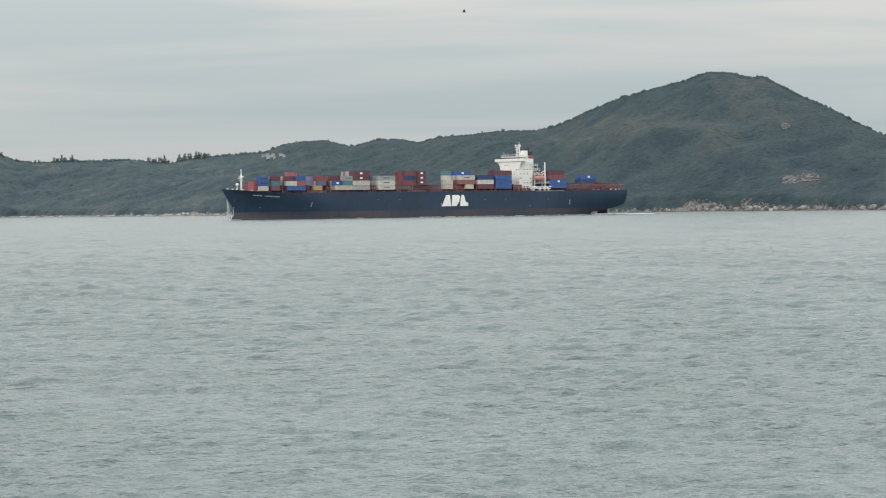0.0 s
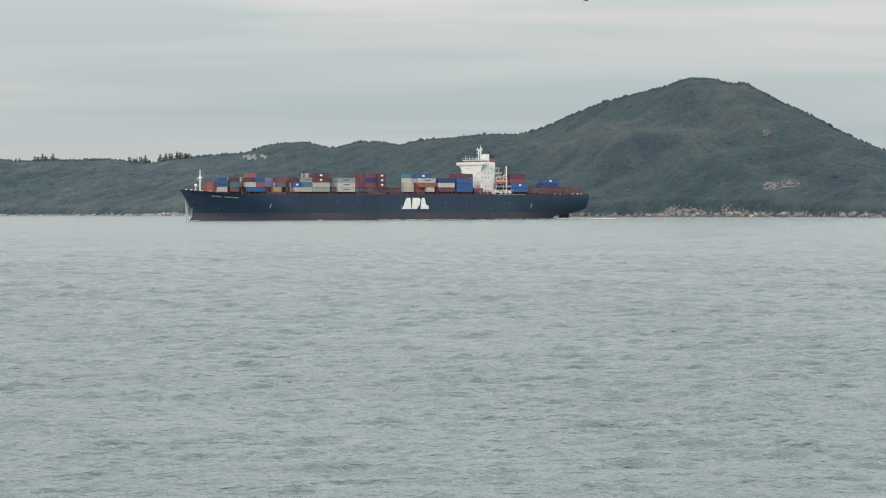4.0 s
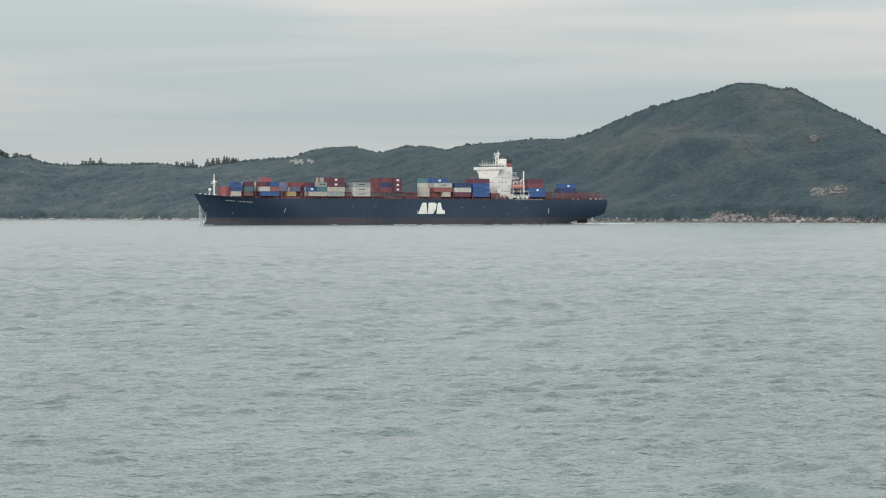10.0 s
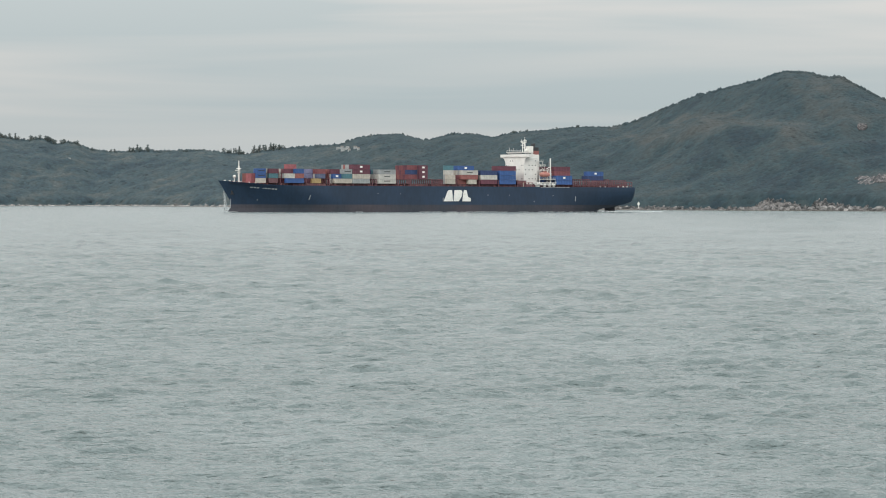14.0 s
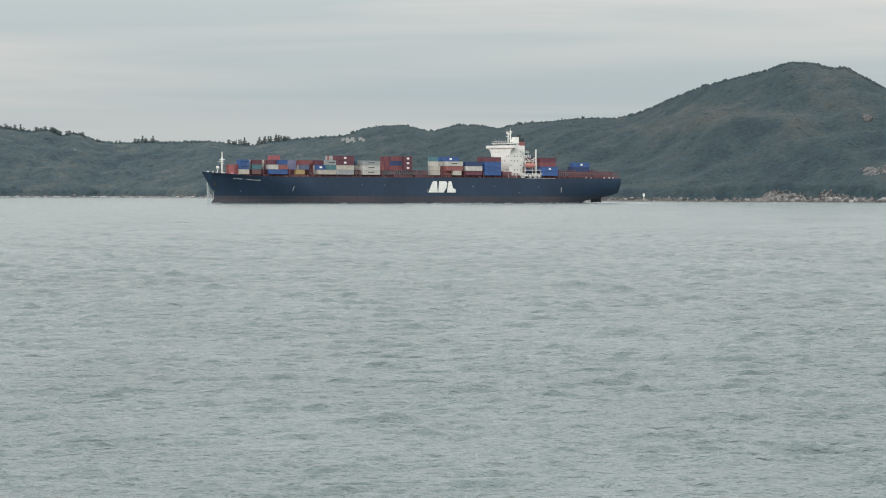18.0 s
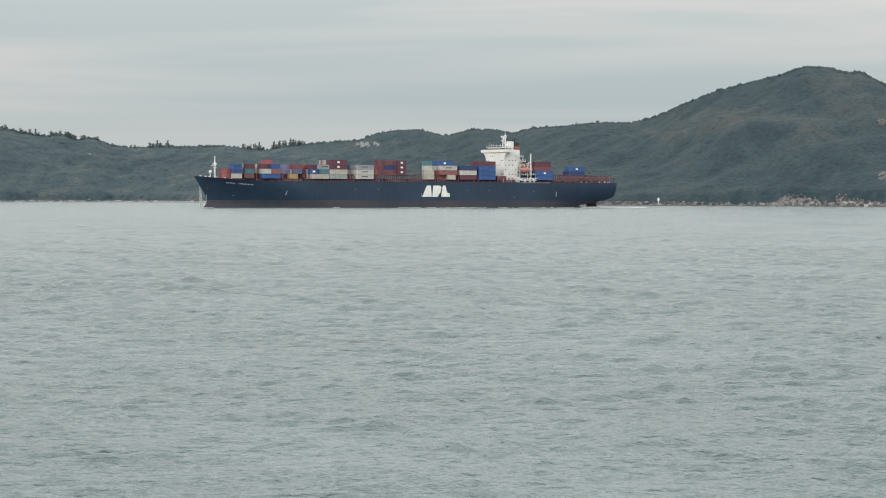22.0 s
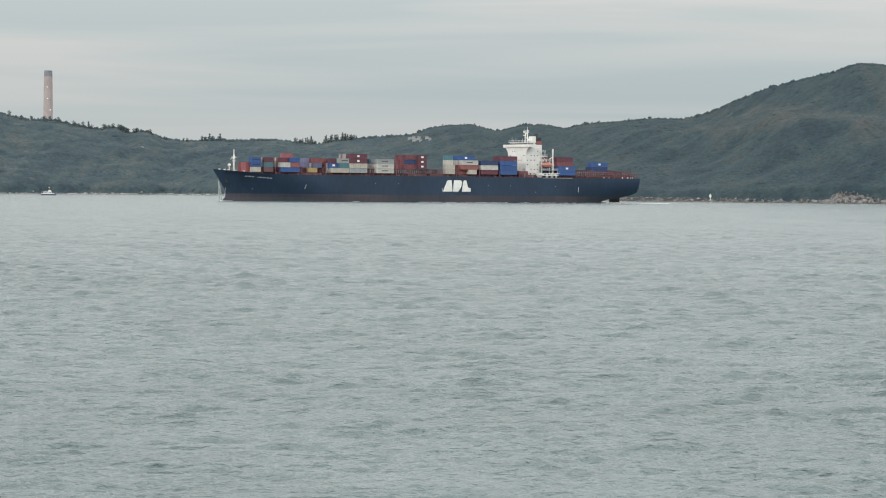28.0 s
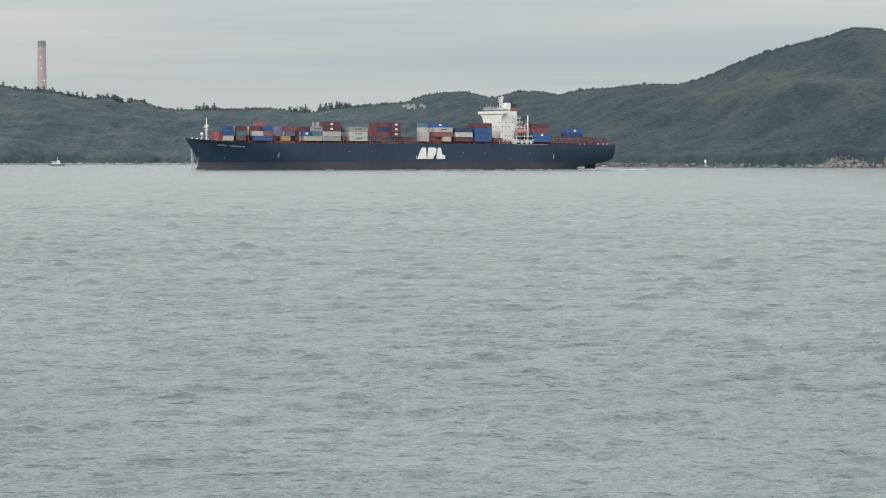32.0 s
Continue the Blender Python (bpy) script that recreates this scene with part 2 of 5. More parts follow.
def arrays(name, verts, faces, material, parent=None, smooth=False):
    """A mesh from number arrays: faces all of one size."""
    me = bpy.data.meshes.new(name)
    verts, faces = np.asarray(verts, np.float32), np.asarray(faces, np.int32)
    k = faces.shape[1]
    me.vertices.add(len(verts))
    me.vertices.foreach_set("co", verts.ravel())
    me.loops.add(faces.size)
    me.loops.foreach_set("vertex_index", faces.ravel())
    me.polygons.add(len(faces))
    me.polygons.foreach_set("loop_start", np.arange(0, faces.size, k, dtype=np.int32))
    if smooth:
        me.polygons.foreach_set("use_smooth", np.ones(len(faces), bool))
    me.update(calc_edges=True)
    me.materials.append(material)
    ob = new(name, me)
    if parent:
        ob.parent = parent
    return ob


def box(bm, x0, x1, y0, y1, z0, z1, bevel=0.0):
    g = bmesh.ops.create_cube(bm, size=1, matrix=Matrix.LocRotScale(((x0 + x1) / 2, (y0 + y1) / 2, (z0 + z1) / 2), None, (x1 - x0, y1 - y0, z1 - z0)))
    if bevel:
        edges = list({e for v in g["verts"] for e in v.link_edges})
        bmesh.ops.bevel(bm, geom=edges, offset=bevel, segments=1, affect="EDGES")
    return bm


def rod(bm, a, b, r0, r1=None, n=8):
    """A round bar from a to b."""
    a, b = Vector(a), Vector(b)
    d = b - a
    m = Matrix.Translation((a + b) / 2) @ d.to_track_quat("Z", "Y").to_matrix().to_4x4()
    bmesh.ops.create_cone(bm, cap_ends=True, segments=n, radius1=r0, radius2=r0 if r1 is None else r1, depth=d.length, matrix=m)
    return bm


def prism(bm, outline, depth, m):
    """A flat outline (x, z pairs) given depth along y, placed by m."""
    f = bm.faces.new([bm.verts.new(m @ Vector((x, 0, z))) for x, z in outline])
    g = bmesh.ops.extrude_face_region(bm, geom=[f])
    bmesh.ops.translate(bm, verts=[v for v in g["geom"] if isinstance(v, bmesh.types.BMVert)], vec=m.to_3x3() @ Vector((0, depth, 0)))
    return bm


def new_bm():
    return bmesh.new()


def wobble(x, y, size, seed):
    """Smooth noise over a plane from a few crossed waves, about -1 to 1."""
    rng = np.random.default_rng(seed)
    z = 0 * x
    for k in range(9):
        a, f = rng.random() * 6.28, 2 * np.pi / size * (0.6 + 1.3 * rng.random())
        z = z + np.sin(f * (np.cos(a) * x + np.sin(a) * y) + rng.random() * 6.28 + 0.8 * np.sin(f * 0.6 * (np.sin(a) * x - np.cos(a) * y)))
    return z / 4.0


# ---- the sea ----
def sea_sheet(seed, cols, first, lift, label):
    """A sheet of short-crested wind waves, fine near the shore wall and coarser with distance."""
    rng = np.random.default_rng(seed)
    d = [37.0]
    while d[-1] < 4950:
        d.append(d[-1] + first * max(1.0, d[-1] / 75.0) ** 1.5)
    d = np.array(d)
    u = np.linspace(-1, 1, cols)
    half = 0.225 * d + 7
    X = u[None, :] * half[:, None]
    Y = np.repeat(d[:, None], cols, 1)
    step, wide = np.maximum(np.gradient(d), 0.07), half * 2 / cols
    Z = np.full_like(X, lift)
    # groups: patches some metres wide where the waves stand up or lie down
    group = np.clip(0.95 + 0.30 * wobble(X, Y * 0.7, 9.0, seed + 50) + 0.12 * wobble(X, Y * 0.5, 60.0, seed + 60), 0.5, 1.7)
    for k in range(66):
        lam = 0.30 * (17.0 / 0.30) ** (k / 65.0)
        turn = rng.normal(-1.52, 0.42)
        kx, ky = np.cos(turn) * 2 * np.pi / lam, np.sin(turn) * 2 * np.pi / lam
        amp = WAVE * lam ** 0.62 * min(1.0, 1.0 / lam) ** 0.30 * (0.6 + 0.8 * rng.random())
        amp *= 1.0 + 1.15 * math.exp(-(math.log(lam / 2.7) / 0.6) ** 2) + 0.12 * (lam < 1.1) - 0.15 * (lam > 7)
        fade = np.clip(lam / (2.0 * step) - 0.5, 0, 1) * np.clip(lam / (abs(np.cos(turn)) * 2.0 * wide + 1e-6) - 0.5, 0, 1)
        e, f, g, h = rng.random(4) * 6
        p, q = 0.23 * (0.4 + rng.random()), 0.17 * (0.4 + rng.random())
        gx, gy = 0.55 * rng.random(), 0.30 * rng.random()
        r = int(np.count_nonzero(fade > 0))
        if not r:
            continue
        x, y = X[:r], Y[:r]
        ph = kx * x + ky * y + 0.9 * np.sin(x * p + e) + 0.9 * np.sin(y * q + f) + rng.random() * 6.28
        # choppier offshore than under the sea wall
        open_sea = 1 + (1.8 if lam < 2.0 else 0.45) * np.clip((d[:r] - 100) / 300, 0, 1) + 1.4 * (lam > 3) * np.clip((d[:r] - 450) / 900, 0, 1)
        gust = 0.85 + 0.55 * np.sin(x * gx + g) * np.sin(y * gy + h)
        Z[:r] += amp * gust * group[:r] * (open_sea * fade[:r])[:, None] * (2.4 * (0.5 + 0.5 * np.sin(ph)) ** 2.2 - 0.9)      # peaked crests, flat troughs
    n, c = X.shape
    idx = np.arange(n * c).reshape(n, c)
    faces = np.stack([idx[:-1, :-1], idx[:-1, 1:], idx[1:, 1:], idx[1:, :-1]], -1).reshape(-1, 4)
    ob = arrays("water", np.stack([X, Y, Z], -1).reshape(-1, 3), faces, WATER, smooth=True)
    return tagged(ob, label, "sea", kind="structure")


WAVE = 0.0066


def sea():
    """Two sheets that run over one another, so that crests rise and sink as they pass, on the deep sea below."""
    sheets = [sea_sheet(4, 320, 0.085, 0.0, "grey-green choppy sea water under an overcast sky"),
              sea_sheet(9, 250, 0.11, -0.04, "grey-green wind waves crossing the choppy sea")]
    bm = new_bm()
    bmesh.ops.create_circle(bm, cap_ends=True, segments=96, radius=9000)
    bmesh.ops.translate(bm, verts=bm.verts, vec=(0, 0, -1.2))
    tagged(link("ground", bm, WATER), "wide open sea reaching to the horizon", "sea", kind="structure")
    return sheets


waters = sea()

# ---- the island ----
# bearing, climb of the ridge above the horizon (degrees)
RIDGE = [(-26, 0.9), (-20, 1.5), (-14, 1.75), (-11.7, 1.60), (-11.3, 1.46), (-10.5, 1.43), (-10.0, 1.33), (-9.5, 1.25), (-9.15, 1.31), (-8.85, 1.16), (-8.55, 1.235), (-8.35, 1.17),
         (-8.1, 1.06), (-7.5, 1.01), (-6.9, 1.05), (-6.3, 1.03), (-5.6, 1.06), (-5.1, 0.99), (-4.6, 0.97), (-4.2, 1.05), (-3.5, 1.12), (-2.5, 1.19),
         (-2.15, 1.34), (-1.6, 1.42), (-1.1, 1.44), (-0.65, 1.32), (-0.4, 1.32), (0.0, 1.45), (0.6, 1.45), (1.0, 1.36), (1.4, 1.47), (2.1, 1.52),
         (3.0, 1.61), (3.65, 1.60), (4.3, 1.77), (4.9, 2.05), (5.6, 2.33), (6.3, 2.50), (7.1, 2.70), (7.55, 2.87), (8.1, 2.83), (8.4, 2.74),
         (8.8, 2.74), (9.2, 2.52), (9.7, 2.25), (10.3, 1.99), (10.9, 1.64), (11.8, 1.22), (13.5, 0.55), (15, 0.2), (17, -0.1)]


def shore(b):
    """Distance of the shoreline along a bearing in degrees."""
    return np.interp(b, [-30, -12, -8, -4, 0, 2.5, 5, 8, 10, 11.5, 15], [2715, 2628, 2780, 2530, 2183, 2009, 1987, 1944, 1884, 1781, 1694])


def ridge(b):
    """Distance of the ridge along a bearing."""
    return np.interp(b, [-30, -12, -8, -4, 0, 2, 4, 6, 8, 10, 12, 15], [3204, 3128, 3106, 2997, 2824, 2715, 2563, 2433, 2357, 2237, 2042, 1846])


def climb(b):
    """The ridge's climb, rounded between its knots."""
    x, y = np.array(RIDGE).T
    return (np.interp(b - 0.07, x, y) + 2 * np.interp(b, x, y) + np.interp(b + 0.07, x, y)) / 4 + 0.04


def land(b, d):
    """Height of the ground at a bearing (degrees) and distance."""
    s, r = shore(b), ridge(b)
    top = np.maximum(r * np.tan(np.radians(climb(b))) + EYE[2], 0.5)
    u = (d - s) / (r - s)
    rise = 0.07 * np.clip(u / 0.03, 0, 1) + 0.93 * (0.80 * np.clip(u, 0, 1) + 0.20 * np.sin(np.clip(u, 0, 1) * np.pi / 2))
    x, y = d * np.sin(np.radians(b)), d * np.cos(np.radians(b))
    spur = wobble(x + 0.35 * y, y * 0.4, 190, 3) + 0.5 * wobble(x - 0.3 * y, y * 0.6, 75, 5)      # spurs and gullies run down the slope
    front = top * rise + np.clip(u * (1 - u) * 4, 0, 1) * top * 0.07 * spur
    cap = EYE[2] + d * np.tan(np.radians(climb(b))) - 0.3 - 6 * np.clip(1 - u, 0, 1)
    front = np.minimum(front, np.maximum(cap, 0.4 + 6 * np.clip(u * 20, 0, 1)))
    behind = top * np.cos(np.clip((u - 1) / 1.6, 0, 1) * np.pi / 2) ** 1.5
    z = np.where(u <= 1, front, behind)
    return np.where(u < 0, u * 40, z)


def island():
    b = np.arange(-28, 17.01, 0.055)
    u = np.concatenate([[-0.08, -0.02, 0, 0.006, 0.014], np.linspace(0.03, 1.0, 66), np.linspace(1.03, 2.7, 14)])
    B, U = np.meshgrid(b, u)
    D = shore(B) + U * (ridge(B) - shore(B))
    Z = land(B, D)
    x, y = D * np.sin(np.radians(B)), D * np.cos(np.radians(B))
    r, c = x.shape
    i = np.arange(r * c).reshape(r, c)
    faces = np.stack([i[:-1, :-1], i[:-1, 1:], i[1:, 1:], i[1:, :-1]], -1).reshape(-1, 4)
    ob = arrays("hill", np.stack([x, y, Z], -1).reshape(-1, 3), faces, LEAF, smooth=True)
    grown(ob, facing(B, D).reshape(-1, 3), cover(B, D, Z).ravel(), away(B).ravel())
    tagged(ob, "green wooded island hill with brownish scrub above a rocky shore", "hill", kind="structure")



def clump_shapes(n, seed, sub=1, rough=0.28):
    """Uneven leaf masses, one unit in radius."""
    rng = random.Random(seed)
    shapes = []
    for k in range(n):
        bm = new_bm()
        bmesh.ops.create_icosphere(bm, subdivisions=sub, radius=1)
        for v in bm.verts:
            v.co *= 1 + rng.uniform(-rough, rough)
        bm.verts.index_update()
        shapes.append((np.array([v.co for v in bm.verts]), np.array([[q.index for q in f.verts] for f in bm.faces])))
        bm.free()
    return shapes


CLUMPS = clump_shapes(7, 11, 1, 0.30)


def place(name, spots, material, parent=None, smooth=False):
    """One mesh of clumps: spots are (x, y, z, rx, ry, rz radius, shape, turn)."""
    vs, fs, n = [], [], 0
    for x, y, z, a, b2, c, k, turn in spots:
        v, f = CLUMPS[k % len(CLUMPS)]
        co, si = math.cos(turn), math.sin(turn)
        w = np.stack([(v[:, 0] * co - v[:, 1] * si) * a + x, (v[:, 0] * si + v[:, 1] * co) * b2 + y, v[:, 2] * c + z], -1)
        vs.append(w)
        fs.append(f + n)
        n += len(v)
    return arrays(name, np.concatenate(vs), np.concatenate(fs), material, parent, smooth)


SCARS = [(9.28, 1.66, 4.6, 4.8), (9.36, 0.47, 9.0, 5.4), (9.76, 0.50, 9.5, 4.8)]   # bare rock: bearing, climb, half width, half height


def on_slope(b, e):
    """The distance at which the hill's face shows at that bearing and climb."""
    d = np.linspace(shore(b) + 1, ridge(b), 500)
    el = np.degrees(np.arctan2(land(np.full_like(d, b), d) - EYE[2], d))
    k = int(np.argmax(el >= e))
    return float(d[k]), float(land(np.array([b]), np.array([d[k]]))[0])


def cliff(b):
    """Height to which the sea has bared the rock at the foot of the hill."""
    bank = 4.6 * np.exp(-((b + 4.06) / 0.22) ** 2) + 2.4 * np.exp(-((b + 3.62) / 0.12) ** 2)
    return bank + 1.9 * np.clip((b - 3.6) / 0.5, 0, 1) + 1.4 * np.clip((b - 6.6) / 0.5, 0, 1) + 5.6 * np.exp(-((b - 7.28) / 0.30) ** 2) + 2.6 * np.exp(-((b - 7.7) / 0.3) ** 2) + 5.2 * np.exp(-((b - 8.40) / 0.17) ** 2) + 1.8 * np.exp(-((b - 8.8) / 0.5) ** 2)


SCAR_AT = [(b, *on_slope(b, e), w, h) for b, e, w, h in SCARS]


# hill patches: bearing, climb, half widths of both, towards brownish scrub (+) or dark green (-)
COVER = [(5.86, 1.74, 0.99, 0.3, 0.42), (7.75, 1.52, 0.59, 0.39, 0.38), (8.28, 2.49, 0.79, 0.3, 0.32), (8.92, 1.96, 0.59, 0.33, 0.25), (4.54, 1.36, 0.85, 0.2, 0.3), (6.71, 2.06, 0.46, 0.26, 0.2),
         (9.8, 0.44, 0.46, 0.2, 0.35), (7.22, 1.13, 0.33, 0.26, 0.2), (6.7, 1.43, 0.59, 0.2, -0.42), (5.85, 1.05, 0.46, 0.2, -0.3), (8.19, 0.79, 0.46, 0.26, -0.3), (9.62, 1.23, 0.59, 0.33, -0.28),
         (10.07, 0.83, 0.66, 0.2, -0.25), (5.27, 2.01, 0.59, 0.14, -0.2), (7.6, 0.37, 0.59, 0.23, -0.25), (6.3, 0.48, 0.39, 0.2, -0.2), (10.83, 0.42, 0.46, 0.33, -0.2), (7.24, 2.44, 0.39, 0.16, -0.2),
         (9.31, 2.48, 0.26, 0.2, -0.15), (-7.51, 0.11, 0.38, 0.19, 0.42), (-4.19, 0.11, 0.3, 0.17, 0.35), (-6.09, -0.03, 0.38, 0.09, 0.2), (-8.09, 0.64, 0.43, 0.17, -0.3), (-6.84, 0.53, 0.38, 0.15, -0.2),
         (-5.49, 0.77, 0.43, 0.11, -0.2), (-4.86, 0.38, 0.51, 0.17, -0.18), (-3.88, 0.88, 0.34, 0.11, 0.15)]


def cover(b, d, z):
    """0 for the darkest green, 0.5 for common green wood, 1 for dry brown scrub."""
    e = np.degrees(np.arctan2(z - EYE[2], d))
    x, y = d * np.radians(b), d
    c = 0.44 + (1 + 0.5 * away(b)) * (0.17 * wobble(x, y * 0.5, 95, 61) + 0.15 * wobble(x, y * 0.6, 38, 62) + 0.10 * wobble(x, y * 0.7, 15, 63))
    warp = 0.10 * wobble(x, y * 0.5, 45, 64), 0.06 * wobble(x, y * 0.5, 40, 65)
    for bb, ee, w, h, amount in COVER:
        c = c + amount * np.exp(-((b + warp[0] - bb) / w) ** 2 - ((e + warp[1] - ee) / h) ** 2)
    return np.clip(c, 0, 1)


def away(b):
    """How far off the woods lie: sets the haze painted into the leaf colour."""
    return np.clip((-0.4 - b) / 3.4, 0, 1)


def steep(b, d):
    """The hill's rise to the east and to the north."""
    east, north = land(b + 0.12, d) - land(b - 0.12, d), land(b, d + 5) - land(b, d - 5)
    return np.clip(np.stack([east / (0.24 * 0.01745 * d), north / 10.0], -1), -1.5, 1.5)


def facing(b, d):
    """How the hill lies at a spot: its normal, drawn towards the open sky."""
    lie = np.concatenate([-steep(b, d), np.ones_like(d)[..., None]], -1)
    lie = lie / np.linalg.norm(lie, axis=-1)[..., None] + 0.5 * np.array([0.0, -0.55, 0.83])
    return lie / np.linalg.norm(lie, axis=-1)[..., None]


def grown(ob, lie, dry, far):
    """Notes on a mesh's points how the hill lies there, what grows on it and how hazy."""
    ob.data.attributes.new("lie", "FLOAT_VECTOR", "POINT").data.foreach_set("vector", lie.astype(np.float32).ravel())
    ob.data.attributes.new("dry", "FLOAT", "POINT").data.foreach_set("value", dry.astype(np.float32))
    ob.data.attributes.new("far", "FLOAT", "POINT").data.foreach_set("value", far.astype(np.float32))


def woods():
    rng = np.random.default_rng(8)
    bs, ds = [], []
    for b in np.arange(-12.8, 12.9, 0.072):
        s, r = float(shore(b)), float(ridge(b))
        d = np.arange(s + 8, r + 8, 3.1)
        bs.append(np.full_like(d, b))
        ds.append(d)
    b, d = np.concatenate(bs), np.concatenate(ds)
    b, d = b + rng.normal(0, 0.045, len(b)), d + rng.normal(0, 2.0, len(b))
    z = land(b, d)
    keep = (z > 1.5) & (rng.random(len(b)) > 0.04) & (z > cliff(b) * rng.uniform(0.3, 0.9, len(b)))
    for q in SCAR_AT:
        keep &= ~((np.abs((b - q[0]) * 0.01745 * d) < q[3] * 0.95) & (z - q[2] < q[4] * 0.9) & (z - q[2] > -q[4] * 1.25) & (rng.random(len(b)) < 0.95))
    b, d, z = b[keep], d[keep], z[keep]
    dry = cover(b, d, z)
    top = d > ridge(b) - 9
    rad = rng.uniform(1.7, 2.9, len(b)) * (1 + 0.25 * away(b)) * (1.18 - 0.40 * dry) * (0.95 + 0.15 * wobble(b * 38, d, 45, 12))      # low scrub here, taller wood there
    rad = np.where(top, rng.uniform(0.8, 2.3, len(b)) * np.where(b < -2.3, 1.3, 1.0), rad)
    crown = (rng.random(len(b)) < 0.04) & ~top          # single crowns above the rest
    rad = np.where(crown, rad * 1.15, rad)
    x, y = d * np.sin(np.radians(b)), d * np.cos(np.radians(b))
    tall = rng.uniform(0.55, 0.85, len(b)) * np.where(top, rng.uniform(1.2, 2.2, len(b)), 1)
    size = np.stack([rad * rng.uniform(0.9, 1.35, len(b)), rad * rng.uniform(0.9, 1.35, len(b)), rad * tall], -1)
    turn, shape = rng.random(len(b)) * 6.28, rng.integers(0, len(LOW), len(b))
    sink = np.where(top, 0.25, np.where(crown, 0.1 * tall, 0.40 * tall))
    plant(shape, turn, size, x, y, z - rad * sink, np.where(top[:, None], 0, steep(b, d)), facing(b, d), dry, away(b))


def plant(shape, turn, size, x, y, z, slope, lie, dry, far):
    """One mesh of all the crowns, each leaning with the slope."""
    verts, faces, lies, drys, fars, n = [], [], [], [], [], 0
    for k, (v, f) in enumerate(LOW):
        m = shape == k
        co, si = np.cos(turn[m])[:, None], np.sin(turn[m])[:, None]
        dx, dy = (v[None, :, 0] * co - v[None, :, 1] * si) * size[m, 0:1], (v[None, :, 0] * si + v[None, :, 1] * co) * size[m, 1:2]
        w = np.stack([dx + x[m, None], dy + y[m, None], v[None, :, 2] * size[m, 2:3] + z[m, None] + dx * slope[m, 0:1] + dy * slope[m, 1:2]], -1)
        verts.append(w.reshape(-1, 3))
        lies.append(np.repeat(lie[m], len(v), 0))
        drys.append(np.repeat(dry[m], len(v)))
        fars.append(np.repeat(far[m], len(v)))
        faces.append((f[None] + (np.arange(m.sum()) * len(v))[:, None, None] + n).reshape(-1, 3))
        n += m.sum() * len(v)
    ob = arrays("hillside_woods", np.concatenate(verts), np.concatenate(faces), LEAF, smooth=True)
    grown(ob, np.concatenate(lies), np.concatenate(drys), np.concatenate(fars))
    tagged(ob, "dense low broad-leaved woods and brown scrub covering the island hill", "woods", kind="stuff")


LOW = clump_shapes(9, 23, 1, 0.17)
island()
woods()


def chimney():
    b, d, top = -10.655, 4700.0, 221.0
    e = thing("power_station_chimney", "tall tapering brownish concrete chimney with grey cap and white warning lights", "chimney",
              at=pose(d * math.sin(radians(b)), d * math.cos(radians(b)), 0))
    part("shaft", rod(new_bm(), (0, 0, 0), (0, 0, top - 11), 10.5, 7.7, 32), CONCRETE, e)
    part("cap", rod(new_bm(), (0, 0, top - 11), (0, 0, top - 1.5), 7.7, 7.5, 32), CAP, e, "dark grey chimney cap")
    bm = new_bm()
    bmesh.ops.create_cone(bm, cap_ends=False, segments=32, radius1=7.0, radius2=7.0, depth=2.0, matrix=pose(0, 0, top - 1))
    part("rim", bm, CAP, e)
    for x, z in ((-0.5, top - 30.5), (0.2, top - 51.5), (5.2, top - 72.5)):
        rad = 7.6 + (top - 8 - z) / (top - 8) * 2.9
        y = -math.sqrt(rad * rad - x * x)
        m = new_bm()
        bmesh.ops.create_icosphere(m, subdivisions=2, radius=0.7, matrix=pose(x, y - 0.3, z))
        part("warning_light", m, BEAM, e, "glowing white warning light")


chimney()

# ---- the container ship: x forward from the stern, y to port, z up from the waterline ----
LEN, HALF = 294.0, 16.1
ship = thing("container_ship", "navy-blue container ship part-loaded with mixed containers, under way", "container ship")


def stem(z):
    return float(np.interp(z, [-3, 0, 1.5, 3, 4.6, 7, 11, 15, 19.2], [289.5, 288.2, 286.9, 286.0, 285.8, 286.6, 289.0, 291.6, 294.4]))


def sheer(x):
    return 16.2 + 2.9 * max(0.0, (x - 250.0) / 44.0) ** 1.5


def keel(x):
    pts = ((0, 7.2), (2, 6.1), (5, 5.1), (9, 4.4), (14, 3.2), (19, 2.7), (25, 2.0), (28.5, 0.2), (32, -1.5), (40, -3.0))
    if x >= 40:
        return -3.0
    for (a, p), (b, q) in zip(pts, pts[1:]):
        if a <= x <= b:
            return p + (q - p) * (x - a) / (b - a)


def breadth(x, z):
    """Half the ship's breadth at x and height z."""
    zz = min(max(z, 0.0), 19.0) / 19.0
    run = 88 - 46 * zz ** 1.2
    p = min(max((stem(z) - x) / run, 0.0), 1.0)
    w = HALF * (1 - (1 - p) ** (2.1 + 0.9 * zz))
    aft = min(max((70 - x) / 70.0, 0.0), 1.0)
    low = min(max((15.0 - z) / 15.0, 0.0), 1.0)
    w *= 1 - aft ** 1.6 * (0.07 + 0.70 * low ** 1.7)
    return w


